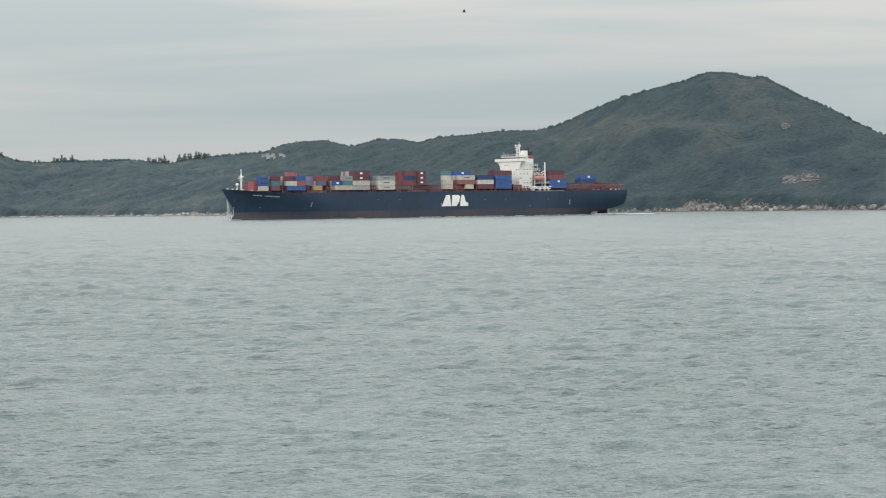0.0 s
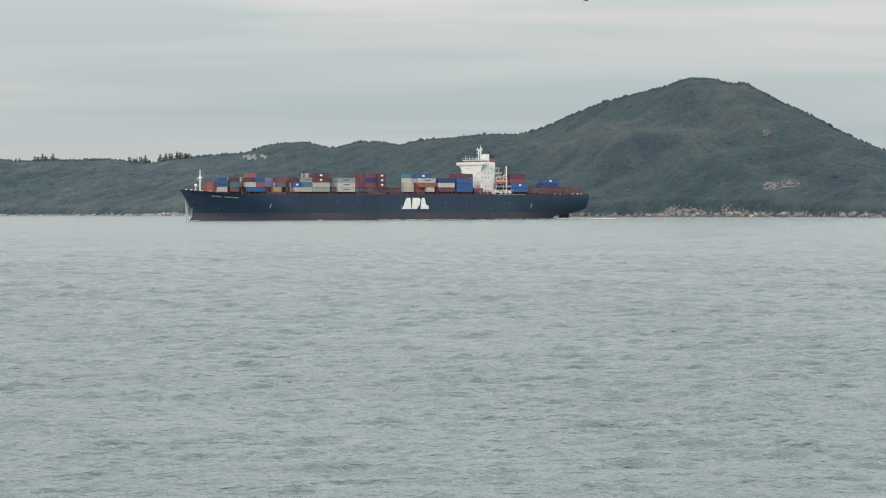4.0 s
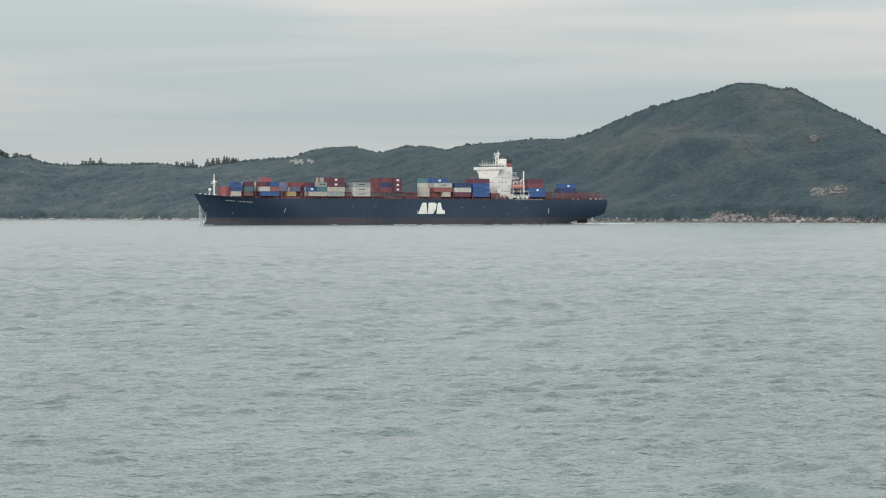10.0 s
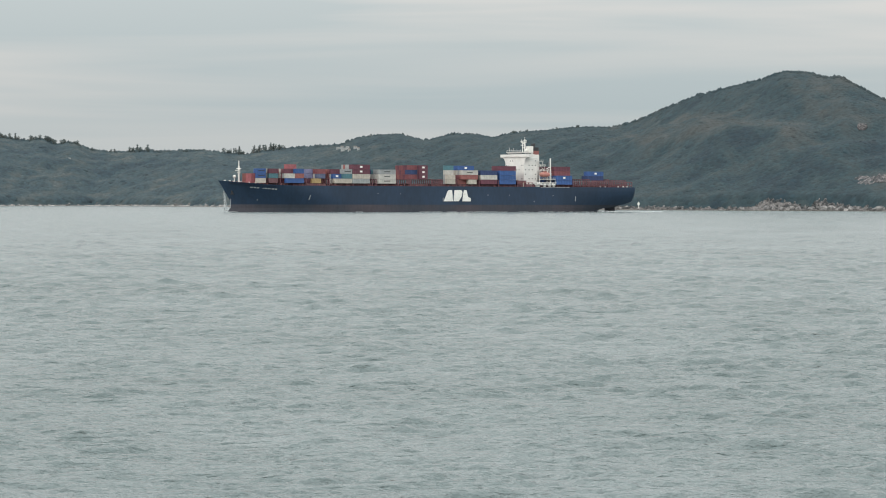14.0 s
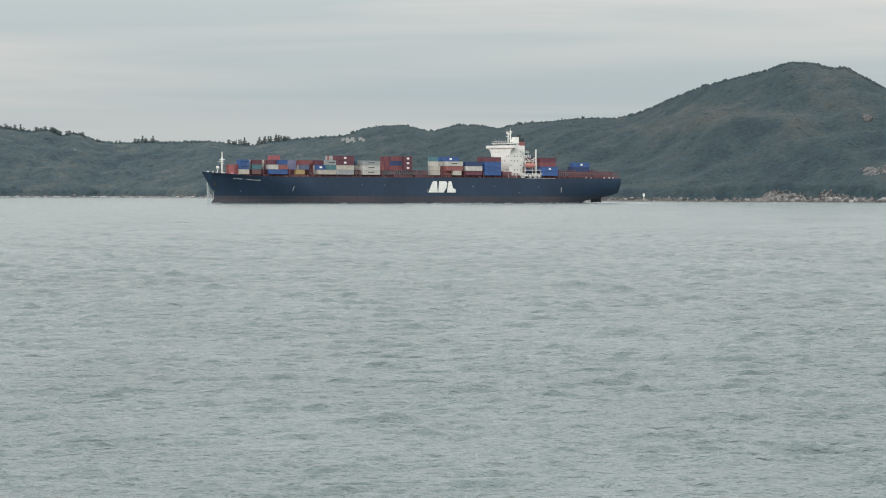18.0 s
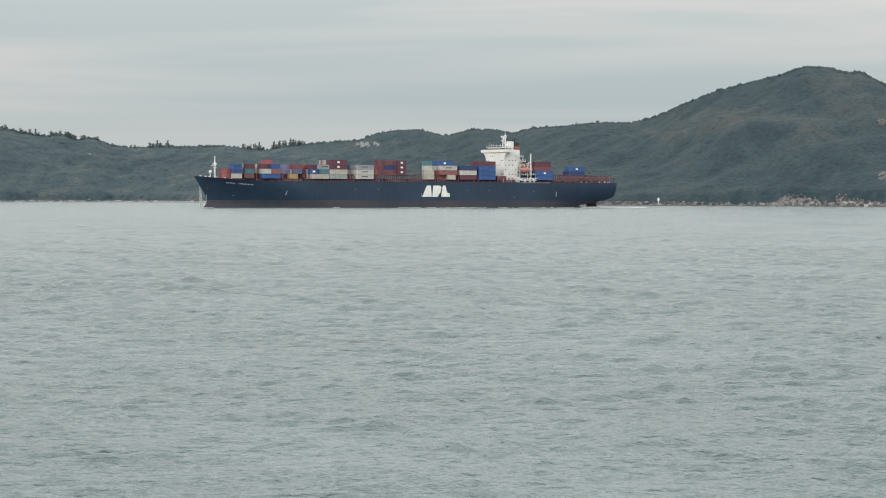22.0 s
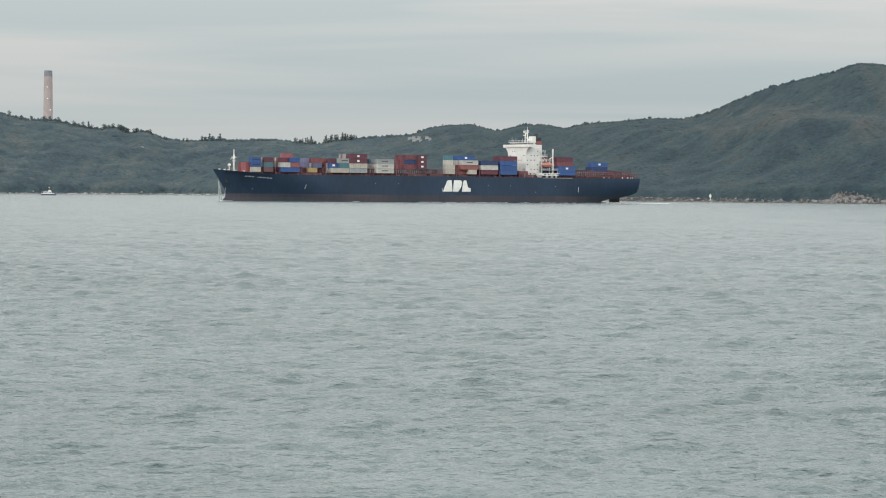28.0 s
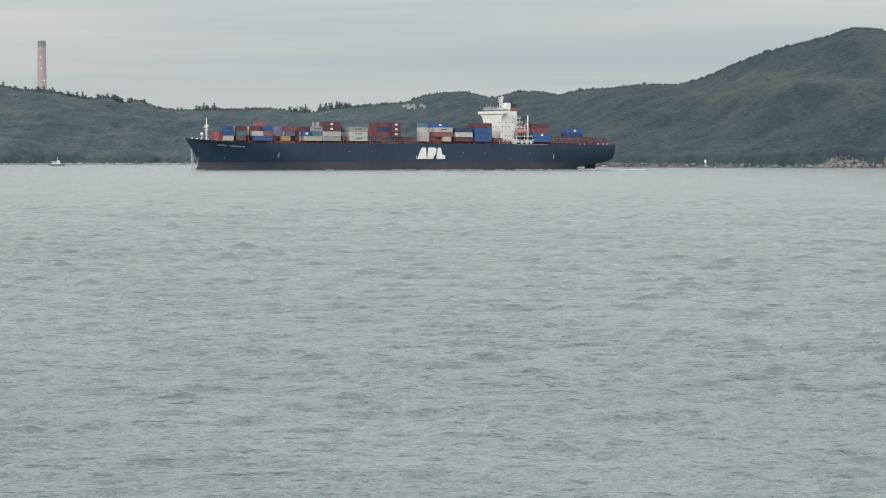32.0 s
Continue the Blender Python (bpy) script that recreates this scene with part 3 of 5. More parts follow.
def loft(bm, levels):
    """Both sides of the hull between heights given as functions of x."""
    xs = [0, 1, 2, 3.5, 5, 7, 9, 11.5, 14, 16.5, 19, 22, 25, 26.8, 28.5, 32, 36, 42, 50, 60, 70] + list(range(82, 210, 16)) + list(range(210, 262, 8)) + list(range(262, 286, 3))
    rings = []
    for s in xs + [None]:
        ring = []
        for lv in levels:
            if s is None:
                x = None
                z = lv(288.0)
                for _ in range(5):
                    z = lv(stem(z))
                x = stem(z)
                ring.append((Vector((x, 0.04, z)), Vector((x, -0.04, z))))
            else:
                z = max(lv(s), keel(s))
                y = max(breadth(s, z), 0.04)
                ring.append((Vector((s, y, z)), Vector((s, -y, z))))
        rings.append([(bm.verts.new(a), bm.verts.new(b)) for a, b in ring])
    for r0, r1 in zip(rings, rings[1:]):
        for i in range(len(levels) - 1):
            for side in (0, 1):
                q = [r0[i][side], r1[i][side], r1[i + 1][side], r0[i + 1][side]]
                if len({tuple(round(c, 3) for c in v.co) for v in q}) >= 3:
                    bm.faces.new(q)
    return rings


def hull():
    bm = new_bm()
    lv = [lambda x, k=k: 4.6 + (sheer(x) - 4.6) * k / 6.0 for k in range(7)]
    rings = loft(bm, lv)
    bm.faces.new([v[0] for v in rings[0]] + [v[1] for v in reversed(rings[0])])
    bmesh.ops.remove_doubles(bm, verts=bm.verts, dist=0.002)
    h = part("hull", bm, NAVY, ship, "navy-blue painted steel hull side")
    for f in h.data.polygons:
        f.use_smooth = len(f.vertices) == 4
    bm = new_bm()
    rings = loft(bm, [lambda x: -3.0, lambda x: -1.0, lambda x: 0.8, lambda x: 2.6, lambda x: 4.6])
    bmesh.ops.remove_doubles(bm, verts=bm.verts, dist=0.002)
    part("boot_topping", bm, BOOT, ship, "faded brown-red boot topping along the waterline")
    bm = new_bm()
    xs = [0.3, 5, 12, 20, 35, 60, 100, 160, 210, 230, 245, 258, 266, 274, 280, 285, 289]
    row = [(bm.verts.new((x, max(breadth(x, sheer(x)) - 0.15, 0.1), sheer(x) - 1.1)), bm.verts.new((x, -max(breadth(x, sheer(x)) - 0.15, 0.1), sheer(x) - 1.1))) for x in xs]
    for a, b in zip(row, row[1:]):
        bm.faces.new((a[0], b[0], b[1], a[1]))
    part("deck", bm, DECK, ship, "red-brown painted steel main deck")
    bm = new_bm()
    box(bm, 6.2, 13.8, -0.55, 0.55, -3.0, 3.9, 0.2)
    part("rudder", bm, BOOT, ship, "dark rudder blade at the stern")


hull()

# container paints; the strong colours are muted and blued to stand for haze
PAINT = {
    "red": (0.18, 0.06, 0.068), "rust": (0.247, 0.092, 0.085), "orange": (0.31, 0.104, 0.116), "maroon": (0.114, 0.038, 0.056), "brown": (0.157, 0.08, 0.087),
    "blue": (0.034, 0.088, 0.245), "navy": (0.028, 0.05, 0.131), "teal": (0.071, 0.17, 0.2), "green": (0.057, 0.15, 0.142), "white": (0.45, 0.44, 0.41),
    "cream": (0.42, 0.385, 0.335), "grey": (0.295, 0.315, 0.318), "yellow": (0.342, 0.25, 0.119), "pink": (0.285, 0.17, 0.194), "slate": (0.095, 0.115, 0.188),
    "lilac": (0.19, 0.195, 0.315)}
COAT = {k: mat("container_" + k, v, 0.6, vary=0.10, size=3, fine=0.5, each=0.10) for k, v in PAINT.items()}
BOXES = {}


def container_mesh(length, colour):
    """A shipping container: corner posts and rails proud of ribbed side walls, doors at the end."""
    key = (length, colour)
    if key in BOXES:
        return BOXES[key]
    bm = new_bm()
    L, W, H = length, 2.44, 2.84
    n = 10 if length > 7 else 5
    for side in (-1, 1):
        y0, y1 = side * (W / 2 - 0.03), side * (W / 2 - 0.09)
        prev = None
        for i in range(n * 2 + 1):
            x, y = -L / 2 + L * i / (n * 2), (y0 if i % 2 else y1)
            pair = (bm.verts.new((x, y, 0.1)), bm.verts.new((x, y, H - 0.1)))
            if prev:
                bm.faces.new((prev[0], pair[0], pair[1], prev[1]))
            prev = pair
    box(bm, -L / 2, L / 2, -W / 2, W / 2, 0, 0.16)
    box(bm, -L / 2, L / 2, -W / 2, W / 2, H - 0.13, H)
    for x in (-L / 2, L / 2 - 0.16):
        for y in (-W / 2, W / 2 - 0.16):
            box(bm, x, x + 0.16, y, y + 0.16, 0.16, H - 0.13)
    for x in (-L / 2 + 0.05, L / 2 - 0.1):
        box(bm, x, x + 0.05, -W / 2 + 0.16, W / 2 - 0.16, 0.16, H - 0.13)
    for y in (-0.8, -0.35, 0.35, 0.8):
        box(bm, L / 2 - 0.05, L / 2, y, y + 0.05, 0.2, H - 0.2)
    me = bpy.data.meshes.new("container")
    bmesh.ops.recalc_face_normals(bm, faces=bm.faces)
    bm.to_mesh(me)
    bm.free()
    me.materials.append(COAT[colour])
    BOXES[key] = me
    return me


BASE, TIER = 17.75, 2.92
MARKS = {}


def crate(x0, length, row, tier, colour, mark=""):
    """A container: its after end at x0, in a row counted from the centre line (port positive), on a tier."""
    ob = new("container", container_mesh(length, colour))
    ob.parent = ship
    ob.location = (x0 + length / 2, row * 2.5, BASE + tier * TIER)
    if mark:
        if "mark" not in MARKS:
            for key, w, h in (("mark", 1.7, 1.1), ("bar", 4.2, 0.45)):
                bm = new_bm()
                box(bm, -w / 2, w / 2, 0, 0.03, -h / 2, h / 2)
                me = bpy.data.meshes.new("marking")
                bm.to_mesh(me)
                bm.free()
                me.materials.append(MARK if key == "mark" else DARK)
                MARKS[key] = me
        m = new("marking", MARKS[mark])
        m.parent = ob
        m.location = (0, 1.22, 1.5)
    return ob


F, T = 12.19, 6.06
rnd = random.Random(21)


def stack(x0, rows, tiers, length=F, low=0):
    """Rows of one bay from port inwards, each with its own colours from the lowest tier up ('' leaves a place empty)."""
    for row, cols in zip(rows, tiers):
        for k, c in enumerate(cols):
            if c:
                mark = ""
                if "+" in c:
                    c, mark = c.split("+")
                crate(x0, length, row, low + k, c, mark)


MIX = ["red", "rust", "maroon", "brown", "blue", "navy", "white", "grey", "maroon", "slate", "rust"]


def fill(x0, rows, heights, length=F, low=0):
    for row, h in zip(rows, heights):
        for k in range(low, h):
            crate(x0, length, row, k, rnd.choice(MIX))


def cargo():
    # the foremost bay, on the narrow foredeck
    stack(270.4, (3, 2, 1, 0, -1), [("orange", "orange")] * 3 + [("rust", "rust")] * 2, T)
    # second bay: twenty-foot boxes outboard
    stack(268.4, (4.6,), [("cream", "blue+bar", "blue+bar")], T)
    stack(268.4, (3.6,), [("", "", "blue")], T)
    stack(260.3, (4.6,), [("brown", "teal", "maroon")], T)
    fill(260.3, (3, 2, 1, 0, -1, -2, -3), (3, 3, 3, 2, 3, 3, 2), T)
    # third bay
    stack(244.4, (6,), [("blue",)])
    stack(250.6, (6, 5), [("", "white", ""), ("", "grey", "maroon")], T)
    stack(244.4, (6, 5), [("", "rust", "blue"), ("", "brown", "navy")], T)
    fill(244.4, (4, 3, 2, 1, 0, -1, -2, -3, -4), (3, 3, 3, 3, 3, 2, 3, 2, 2))
    stack(240.9, (-1, -2), [("", "", "orange", "orange"), ("", "", "rust", "orange")], T)
    # fourth bay: the outboard rows are empty, so the box ends show
    stack(231.4, (5,), [("yellow",)], T)
    stack(233.4, (2, 1, 0, -1, -2, -3, -4), [("maroon", "lilac", "lilac"), ("rust", "slate", "lilac"), ("red", "white", "slate"), ("red", "pink", "red"), ("brown", "white", "pink"), ("red", "red", "blue"), ("grey", "white", "lilac")], T)
    stack(227.2, (4, 3), [("", "slate", "red"), ("", "white", "red")], T)
    stack(227.2, (2, 1, 0, -1), [("red", "maroon", "rust"), ("red", "brown", "red")] * 2, T)
    # fifth bay
    stack(211.2, (6,), [("cream",)])
    stack(211.2, (6, 5), [("", "teal", "grey+bar"), ("", "teal", "grey")], T)
    stack(217.4, (5,), [("", "blue+mark",)], T)
    fill(211.2, (4, 3, 2, 1, 0, -1, -2, -3, -4), (3, 3, 3, 2, 3, 3, 2, 3, 2))
    # sixth bay
    stack(198.8, (6, 5), [("grey", "cream", "maroon+mark", "maroon+mark"), ("grey", "grey", "maroon", "maroon")])
    fill(198.8, (4, 3, 2, 1, 0, -1, -2, -3, -4), (4, 4, 4, 4, 3, 3, 3, 2, 2))
    # seventh bay: white boxes three high
    stack(180.5, (6, 5, 4, 3, 2, 1), [("white+bar", "white+bar", "grey+bar"), ("white", "white", "grey"), ("white", "white", "grey"), ("white", "white", "teal"), ("brown", "white", "navy"), ("red", "grey", "navy+mark")])
    fill(180.5, (0, -1, -2, -3), (2, 3, 2, 2))
    # eighth bay: red boxes round a blue one
    stack(156.3, (5,), [("", "maroon+mark", "maroon+mark", "maroon+mark")], T)
    stack(162.5, (4, 3), [("", "red", "navy", "red"), ("", "red", "navy", "maroon+mark")], T)
    stack(162.5, (2, 1, 0, -1, -2), [("", "maroon", "red", "maroon"), ("", "red", "red", "red"), ("", "red", "maroon", "red"), ("", "rust", "red", "maroon"), ("", "red", "red", "red")], T)
    # ninth bay: one tall narrow stack
    stack(137.6, (6,), [("cream", "cream")], T)
    stack(137.6, (5,), [("grey", "grey", "white", "teal")], T)
    # tenth bay
    stack(122.0, (6,), [("cream",)], T)
    stack(128.2, (5,), [("rust",)], T)
    stack(121.0, (6, 5), [("", "rust", "white+bar"), ("", "red", "grey")])
    stack(121.0, (4, 3, 2, 1, 0), [("rust", "red", "white", "blue+mark"), ("red", "rust", "cream", "blue"), ("red", "maroon", "grey", "blue"), ("brown", "pink", "slate", "navy"), ("brown", "red", "grey", "")])
    # eleventh and twelfth bays, before the bridge house
    stack(106.7, (6, 5), [("maroon", "white", "navy"), ("maroon", "grey", "navy")])
    fill(106.7, (4, 3, 2, 1, 0, -1, -2), (3, 3, 3, 3, 3, 2, 2))
    stack(92.8, (6, 5), [("blue", "blue", "blue", "maroon"), ("blue", "blue", "navy", "maroon")])
    fill(92.8, (4, 3, 2, 1, 0, -1, -2, -3, -4, -5), (3,) * 10)
    stack(92.8, (4, 3), [("", "", "", "maroon")] * 2)
    # abaft the house
    stack(50.0, (6,), [("blue", "blue+mark")])
    stack(50.0, (5, 4, 3, 2, 1, 0, -1, -2, -3, -4), [("navy", "blue", "red", "maroon"), ("blue", "navy", "red", "maroon")] * 5)
    stack(22.5, (4, 3), [("", "", "blue+mark"), ("", "", "blue")])
    stack(22.5, (4, 3, 2), [("", "navy"), ("", "navy"), ("", "navy")])


cargo()




def bar_part(name, spec, material, parent, label=""):
    """One part from boxes (x0, x1, y0, y1, z0, z1)."""
    bm = new_bm()
    for s in spec:
        box(bm, *s)
    return part(name, bm, material, parent, label)


def rods_part(name, spec, material, parent, label="", n=6):
    bm = new_bm()
    for a, b, r in spec:
        rod(bm, a, b, r, None, n)
    return part(name, bm, material, parent, label)


def again(ob, at, parent):
    """Another object on the same mesh, as a part of parent."""
    o = new(ob.name.split(".")[0], ob.data)
    o.parent = parent
    o.location = at
    return o


def house():
    """The bridge house with its wings, windows, masts, funnel and boat."""
    bm = new_bm()
    box(bm, 73.6, 83.8, -11.5, 11.5, 15.1, 35.4, 0.15)
    h = part("accommodation_block", bm, WHITE, ship, "white painted steel accommodation block")
    # cabin windows: on the front and on the port side, storey by storey
    pane = None
    for k in range(6):
        z = 18.2 + 2.9 * k
        for y in (-10.2, -8.2, -5.4, -2.6, 2.6, 5.4, 8.2, 10.2):
            if (k + int(y * 3)) % 3 != 1:
                continue
            if pane is None:
                pane = bar_part("cabin_window", [(0, 0.05, -0.36, 0.36, 0, 0.6)], GLASS, h, "dark cabin window pane")
                pane.location = (83.8, y, z)
            else:
                again(pane, (83.8, y, z), h)
    side = None
    for k in range(6):
        z = 18.2 + 2.9 * k
        for x in (75.2, 77.6, 80.0, 82.6):
            if (k * 2 + int(x)) % 3 == 0:
                continue
            if side is None:
                side = bar_part("side_window", [(-0.32, 0.32, 0, 0.05, 0, 0.6)], GLASS, h, "dark cabin window pane")
                side.location = (x, 11.5, z)
            else:
                again(side, (x, 11.5, z), h)
    for k in range(1, 7):
        z = 15.1 + 2.93 * k
        rods_part("deck_edge", [((73.5, 11.52, z), (83.8, 11.52, z), 0.06)], WHITE, h, "", 5)
    # bridge deck and wings
    bm = new_bm()
    box(bm, 79.3, 84.5, -16.8, 16.8, 35.4, 36.0, 0.08)
    w = part("bridge_deck", bm, WHITE, ship, "white bridge deck with wings out to both sides")
    bm = new_bm()
    for x0, x1, y0, y1 in ((84.35, 84.5, -16.8, 16.8), (79.3, 79.45, -16.8, -9), (79.3, 79.45, 9, 16.8), (79.45, 84.35, -16.8, -16.65), (79.45, 84.35, 16.65, 16.8)):
        box(bm, x0, x1, y0, y1, 36.0, 37.25)
    part("wing_bulwark", bm, WHITE, w)
    # curved knees carry the wings
    for s in (-1, 1):
        curve = [(16.5 - 5.0 * math.cos(k * math.pi / 14), 30.0 + 5.3 * math.sin(k * math.pi / 14)) for k in range(8)]
        bm = new_bm()
        m = Matrix(((0, 1, 0, 82.9), (s, 0, 0, 0), (0, 0, 1, 0), (0, 0, 0, 1)))
        prism(bm, [(11.5, 35.38), *curve[:-1], (16.5, 35.38)], 0.85, m)
        part("wing_bracket", bm, WHITE, w)
    bm = new_bm()
    box(bm, 76.0, 83.7, -9.8, 9.8, 35.6, 38.5, 0.12)
    wh = part("wheelhouse", bm, WHITE, ship, "white wheelhouse with a band of dark windows")
    for i in range(11):
        y = -9.0 + i * 1.8
        bar_part("wheelhouse_window", [(83.7, 83.75, y - 0.72, y + 0.72, 37.0, 38.0)], GLASS, wh, "dark wheelhouse window")
    for i in range(3):
        x = 78.5 + i * 2.2
        bar_part("wheelhouse_window", [(x - 0.8, x + 0.8, 9.8, 9.85, 37.0, 38.0)], GLASS, wh, "dark wheelhouse window")
    bar_part("monkey_island", [(75.6, 84.2, -10.3, 10.3, 38.5, 38.75)], WHITE, wh)
    rods_part("roof_rail", [((84.1, -10.2, 39.8), (84.1, 10.2, 39.8), 0.05), ((84.1, 10.2, 39.8), (76.1, 10.2, 39.8), 0.05)] +
              [((84.1, y, 38.7), (84.1, y, 39.8), 0.05) for y in range(-10, 11, 2)], WHITE, wh)
    for y, hh in ((-9.5, 3.2), (-7.5, 2.0), (-4.5, 2.6), (-1, 1.6), (4.0, 2.2), (7.0, 1.4)):
        rods_part("aerial", [((82, y, 38.7), (82, y, 38.7 + hh), 0.06)], WHITE, wh, "thin white whip aerial")
    # radar mast: two posts with yards, scanners and a lamp platform
    m = rods_part("radar_mast", [((77, -1.5, 38.7), (77, -1.2, 45.2), 0.34), ((77, 1.5, 38.7), (77, 1.3, 46.9), 0.40), ((77, -1.3, 44.4), (77, 1.4, 44.4), 0.2), ((77, -3.6, 45.0), (77, 3.2, 45.0), 0.18),
                                 ((77, -1.4, 41.6), (77, 1.4, 41.6), 0.2)], WHITE, ship, "white two-legged radar mast on the wheelhouse roof", 8)
    bar_part("radar_scanner", [(76.8, 77.2, -3.9, -0.3, 45.6, 46.0)], WHITE, m)
    bar_part("lower_scanner", [(78.2, 78.5, -1.5, 1.9, 43.0, 43.4)], WHITE, m)
    rods_part("topmast", [((77, 1.3, 46.9), (77, 1.3, 48.4), 0.12), ((77, -2.8, 45.0), (77, -2.8, 47.0), 0.12), ((77, 2.9, 45.0), (77, 2.9, 46.6), 0.10)], WHITE, m)
    bar_part("lamp_platform", [(76.0, 78.0, 0.4, 2.4, 46.0, 46.2)], WHITE, m)
    bar_part("mast_house", [(72.6, 75.6, 0.6, 4.6, 38.7, 42.6)], WHITE, ship, "white mast house on the wheelhouse roof")
    bm = new_bm()
    bmesh.ops.create_uvsphere(bm, u_segments=12, v_segments=8, radius=0.85, matrix=pose(77, 3.6, 40.2))
    part("radome", bm, WHITE, ship, "white satellite dome")
    # funnel casing abaft
    bm = new_bm()
    box(bm, 67.2, 73.5, -6.5, 3.5, 15.1, 37.2, 0.3)
    f = part("funnel_casing", bm, WHITE, ship, "white engine casing and funnel")
    bar_part("funnel_band", [(67.4, 72.6, -3.6, 3.3, 37.2, 39.6)], COAT["rust"], f, "rust-red funnel band")
    bar_part("funnel_top", [(67.6, 72.4, -3.4, 3.1, 39.6, 41.9)], DARK, f, "sooty black funnel top")
    for y in (-1.2, 0.4, 2.0):
        rods_part("exhaust_pipe", [((70.5, y, 42.0), (69.8, y, 44.4), 0.5)], DARK, f, "black exhaust pipe", 10)
    # after decks, stairs and rails on the port side
    for k, (z, x0, y1) in enumerate(((20.9, 62, 15.6), (23.8, 64.5, 14.5), (26.7, 66.0, 13.0), (29.6, 68.5, 13.0), (32.5, 70.0, 13.0))):
        d = bar_part("side_deck", [(x0, 73.6, 5.5, y1, z, z + 0.18)], WHITE, ship, "white open side deck abaft the house")
        rods_part("rail", [((x0, y1 - 0.1, z + q), (73.6, y1 - 0.1, z + q), 0.045) for q in (0.55, 1.1)] +
                  [((x0 + i * 1.9, y1 - 0.1, z), (x0 + i * 1.9, y1 - 0.1, z + 1.1), 0.05) for i in range(int((73.6 - x0) / 1.9) + 1)] + [((x0, 5.6, z + 1.1), (x0, y1 - 0.1, z + 1.1), 0.045)], WHITE, d)
        for y in (7, y1 - 0.4):
            rods_part("stanchion", [((x0 + 0.4, y, z - 2.9), (x0 + 0.4, y, z), 0.12)], WHITE, d)
        if k < 4:
            rods_part("ladder", [((x0 + 2.2, y1 - 1.2, z), (x0 + 5.4, y1 - 1.2, z + 2.9), 0.12), ((x0 + 2.2, y1 - 1.9, z), (x0 + 5.4, y1 - 1.9, z + 2.9), 0.12)], WHITE, d)
    # lifeboat in its davits
    bm = new_bm()
    xs = [(-3.9, 0.15, 0.3), (-3.4, 0.75, 0.75), (-2.2, 1.2, 1.05), (0, 1.35, 1.15), (2.2, 1.2, 1.05), (3.4, 0.75, 0.75), (3.9, 0.15, 0.3)]
    rings = [[bm.verts.new((70.6 + x, 15.6 + math.cos(a * 0.785) * w * 1.1, 24.2 + math.sin(a * 0.785) * t * 1.4)) for a in range(8)] for x, w, t in xs]
    for r0, r1 in zip(rings, rings[1:]):
        for a in range(8):
            bm.faces.new((r0[a], r0[(a + 1) % 8], r1[(a + 1) % 8], r1[a]))
    for r in (rings[0], rings[-1]):
        bm.faces.new(r)
    boat = part("lifeboat", bm, ORANGE, ship, "enclosed orange lifeboat in its davits")
    bar_part("lifeboat_cabin", [(69.6, 71.6, 14.9, 16.3, 25.5, 26.2)], ORANGE, boat)
    for x in (67.8, 73.4):
        rods_part("davit", [((x, 13.8, 17.6), (x, 14.2, 27.0), 0.24), ((x, 14.2, 27.0), (x, 16.0, 27.4), 0.2), ((x, 16.0, 27.4), (x, 16.0, 25.4), 0.05)], WHITE, boat, "white davit arm")
    # accommodation ladder and platform on the side
    g = bar_part("gangway", [(62.5, 78.5, 15.9, 16.5, 17.3, 17.75)], WHITE, ship, "white accommodation ladder stowed along the side")
    bar_part("gangway_platform", [(73.2, 77.4, 15.4, 16.9, 17.8, 18.3)], WHITE, g)
    bar_part("gangway_wheel", [(67.6, 68.4, 15.9, 16.6, 17.7, 18.5)], WHITE, g)
    bar_part("gangway_foot", [(64.6, 65.6, 15.9, 16.6, 17.7, 18.5)], WHITE, g)
    bar_part("gangway_rail", [(62.5, 80.0, 16.5, 16.55, 18.3, 18.42)], WHITE, g)
    for x0, x1, z1 in ((74.6, 77.2, 19.3), (69.8, 71.2, 18.4), (66.4, 67.6, 19.0), (63.2, 64.4, 18.2)):
        bar_part("deck_locker", [(x0, x1, 14.9, 15.85, 16.3, z1)], WHITE, ship, "white deck locker beside the ladder")
    bar_part("gangway_beam", [(61.8, 79.6, 15.9, 16.3, 18.7, 19.05)], WHITE, g)
    bar_part("side_rail", [(52.0, 74.0, 16.15, 16.25, 15.8, 16.1)], GREY, ship, "grey rail on the deck edge")
    # rust-red casing, hatch coaming and posts at the foot of the house
    k = bar_part("side_casing", [(75.0, 90.4, 11.7, 14.6, 15.1, 17.9), (84.0, 90.4, 4.0, 14.6, 15.1, 20.2)], RUST, ship, "rust-red steel casing at the foot of the house")
    for i in range(9):
        x = 74.6 + i * 1.95
        bar_part("casing_post", [(x - 0.14, x + 0.14, 14.65, 14.9, 15.1, 18.9)], RUST if i % 3 else COAT["cream"], k)
    bar_part("casing_rail", [(74.4, 90.5, 14.65, 14.85, 18.9, 19.1)], COAT["rust"], k)
    # stores crane
    c = rods_part("stores_crane", [((65.4, 14.0, 15.1), (65.4, 14.0, 27.5), 0.55)], WHITE, ship, "white stores crane on the after side deck", 10)
    rods_part("jib", [((65.4, 14.0, 27.5), (65.4, 14.0, 34.6), 0.42), ((65.0, 14.0, 29.5), (68.3, 14.0, 27.9), 0.25)], WHITE, c, "white jib")
    rods_part("jib_stay", [((67.8, 14.0, 21.0), (66.4, 13.8, 33.0), 0.07)], GREY, c)


house()


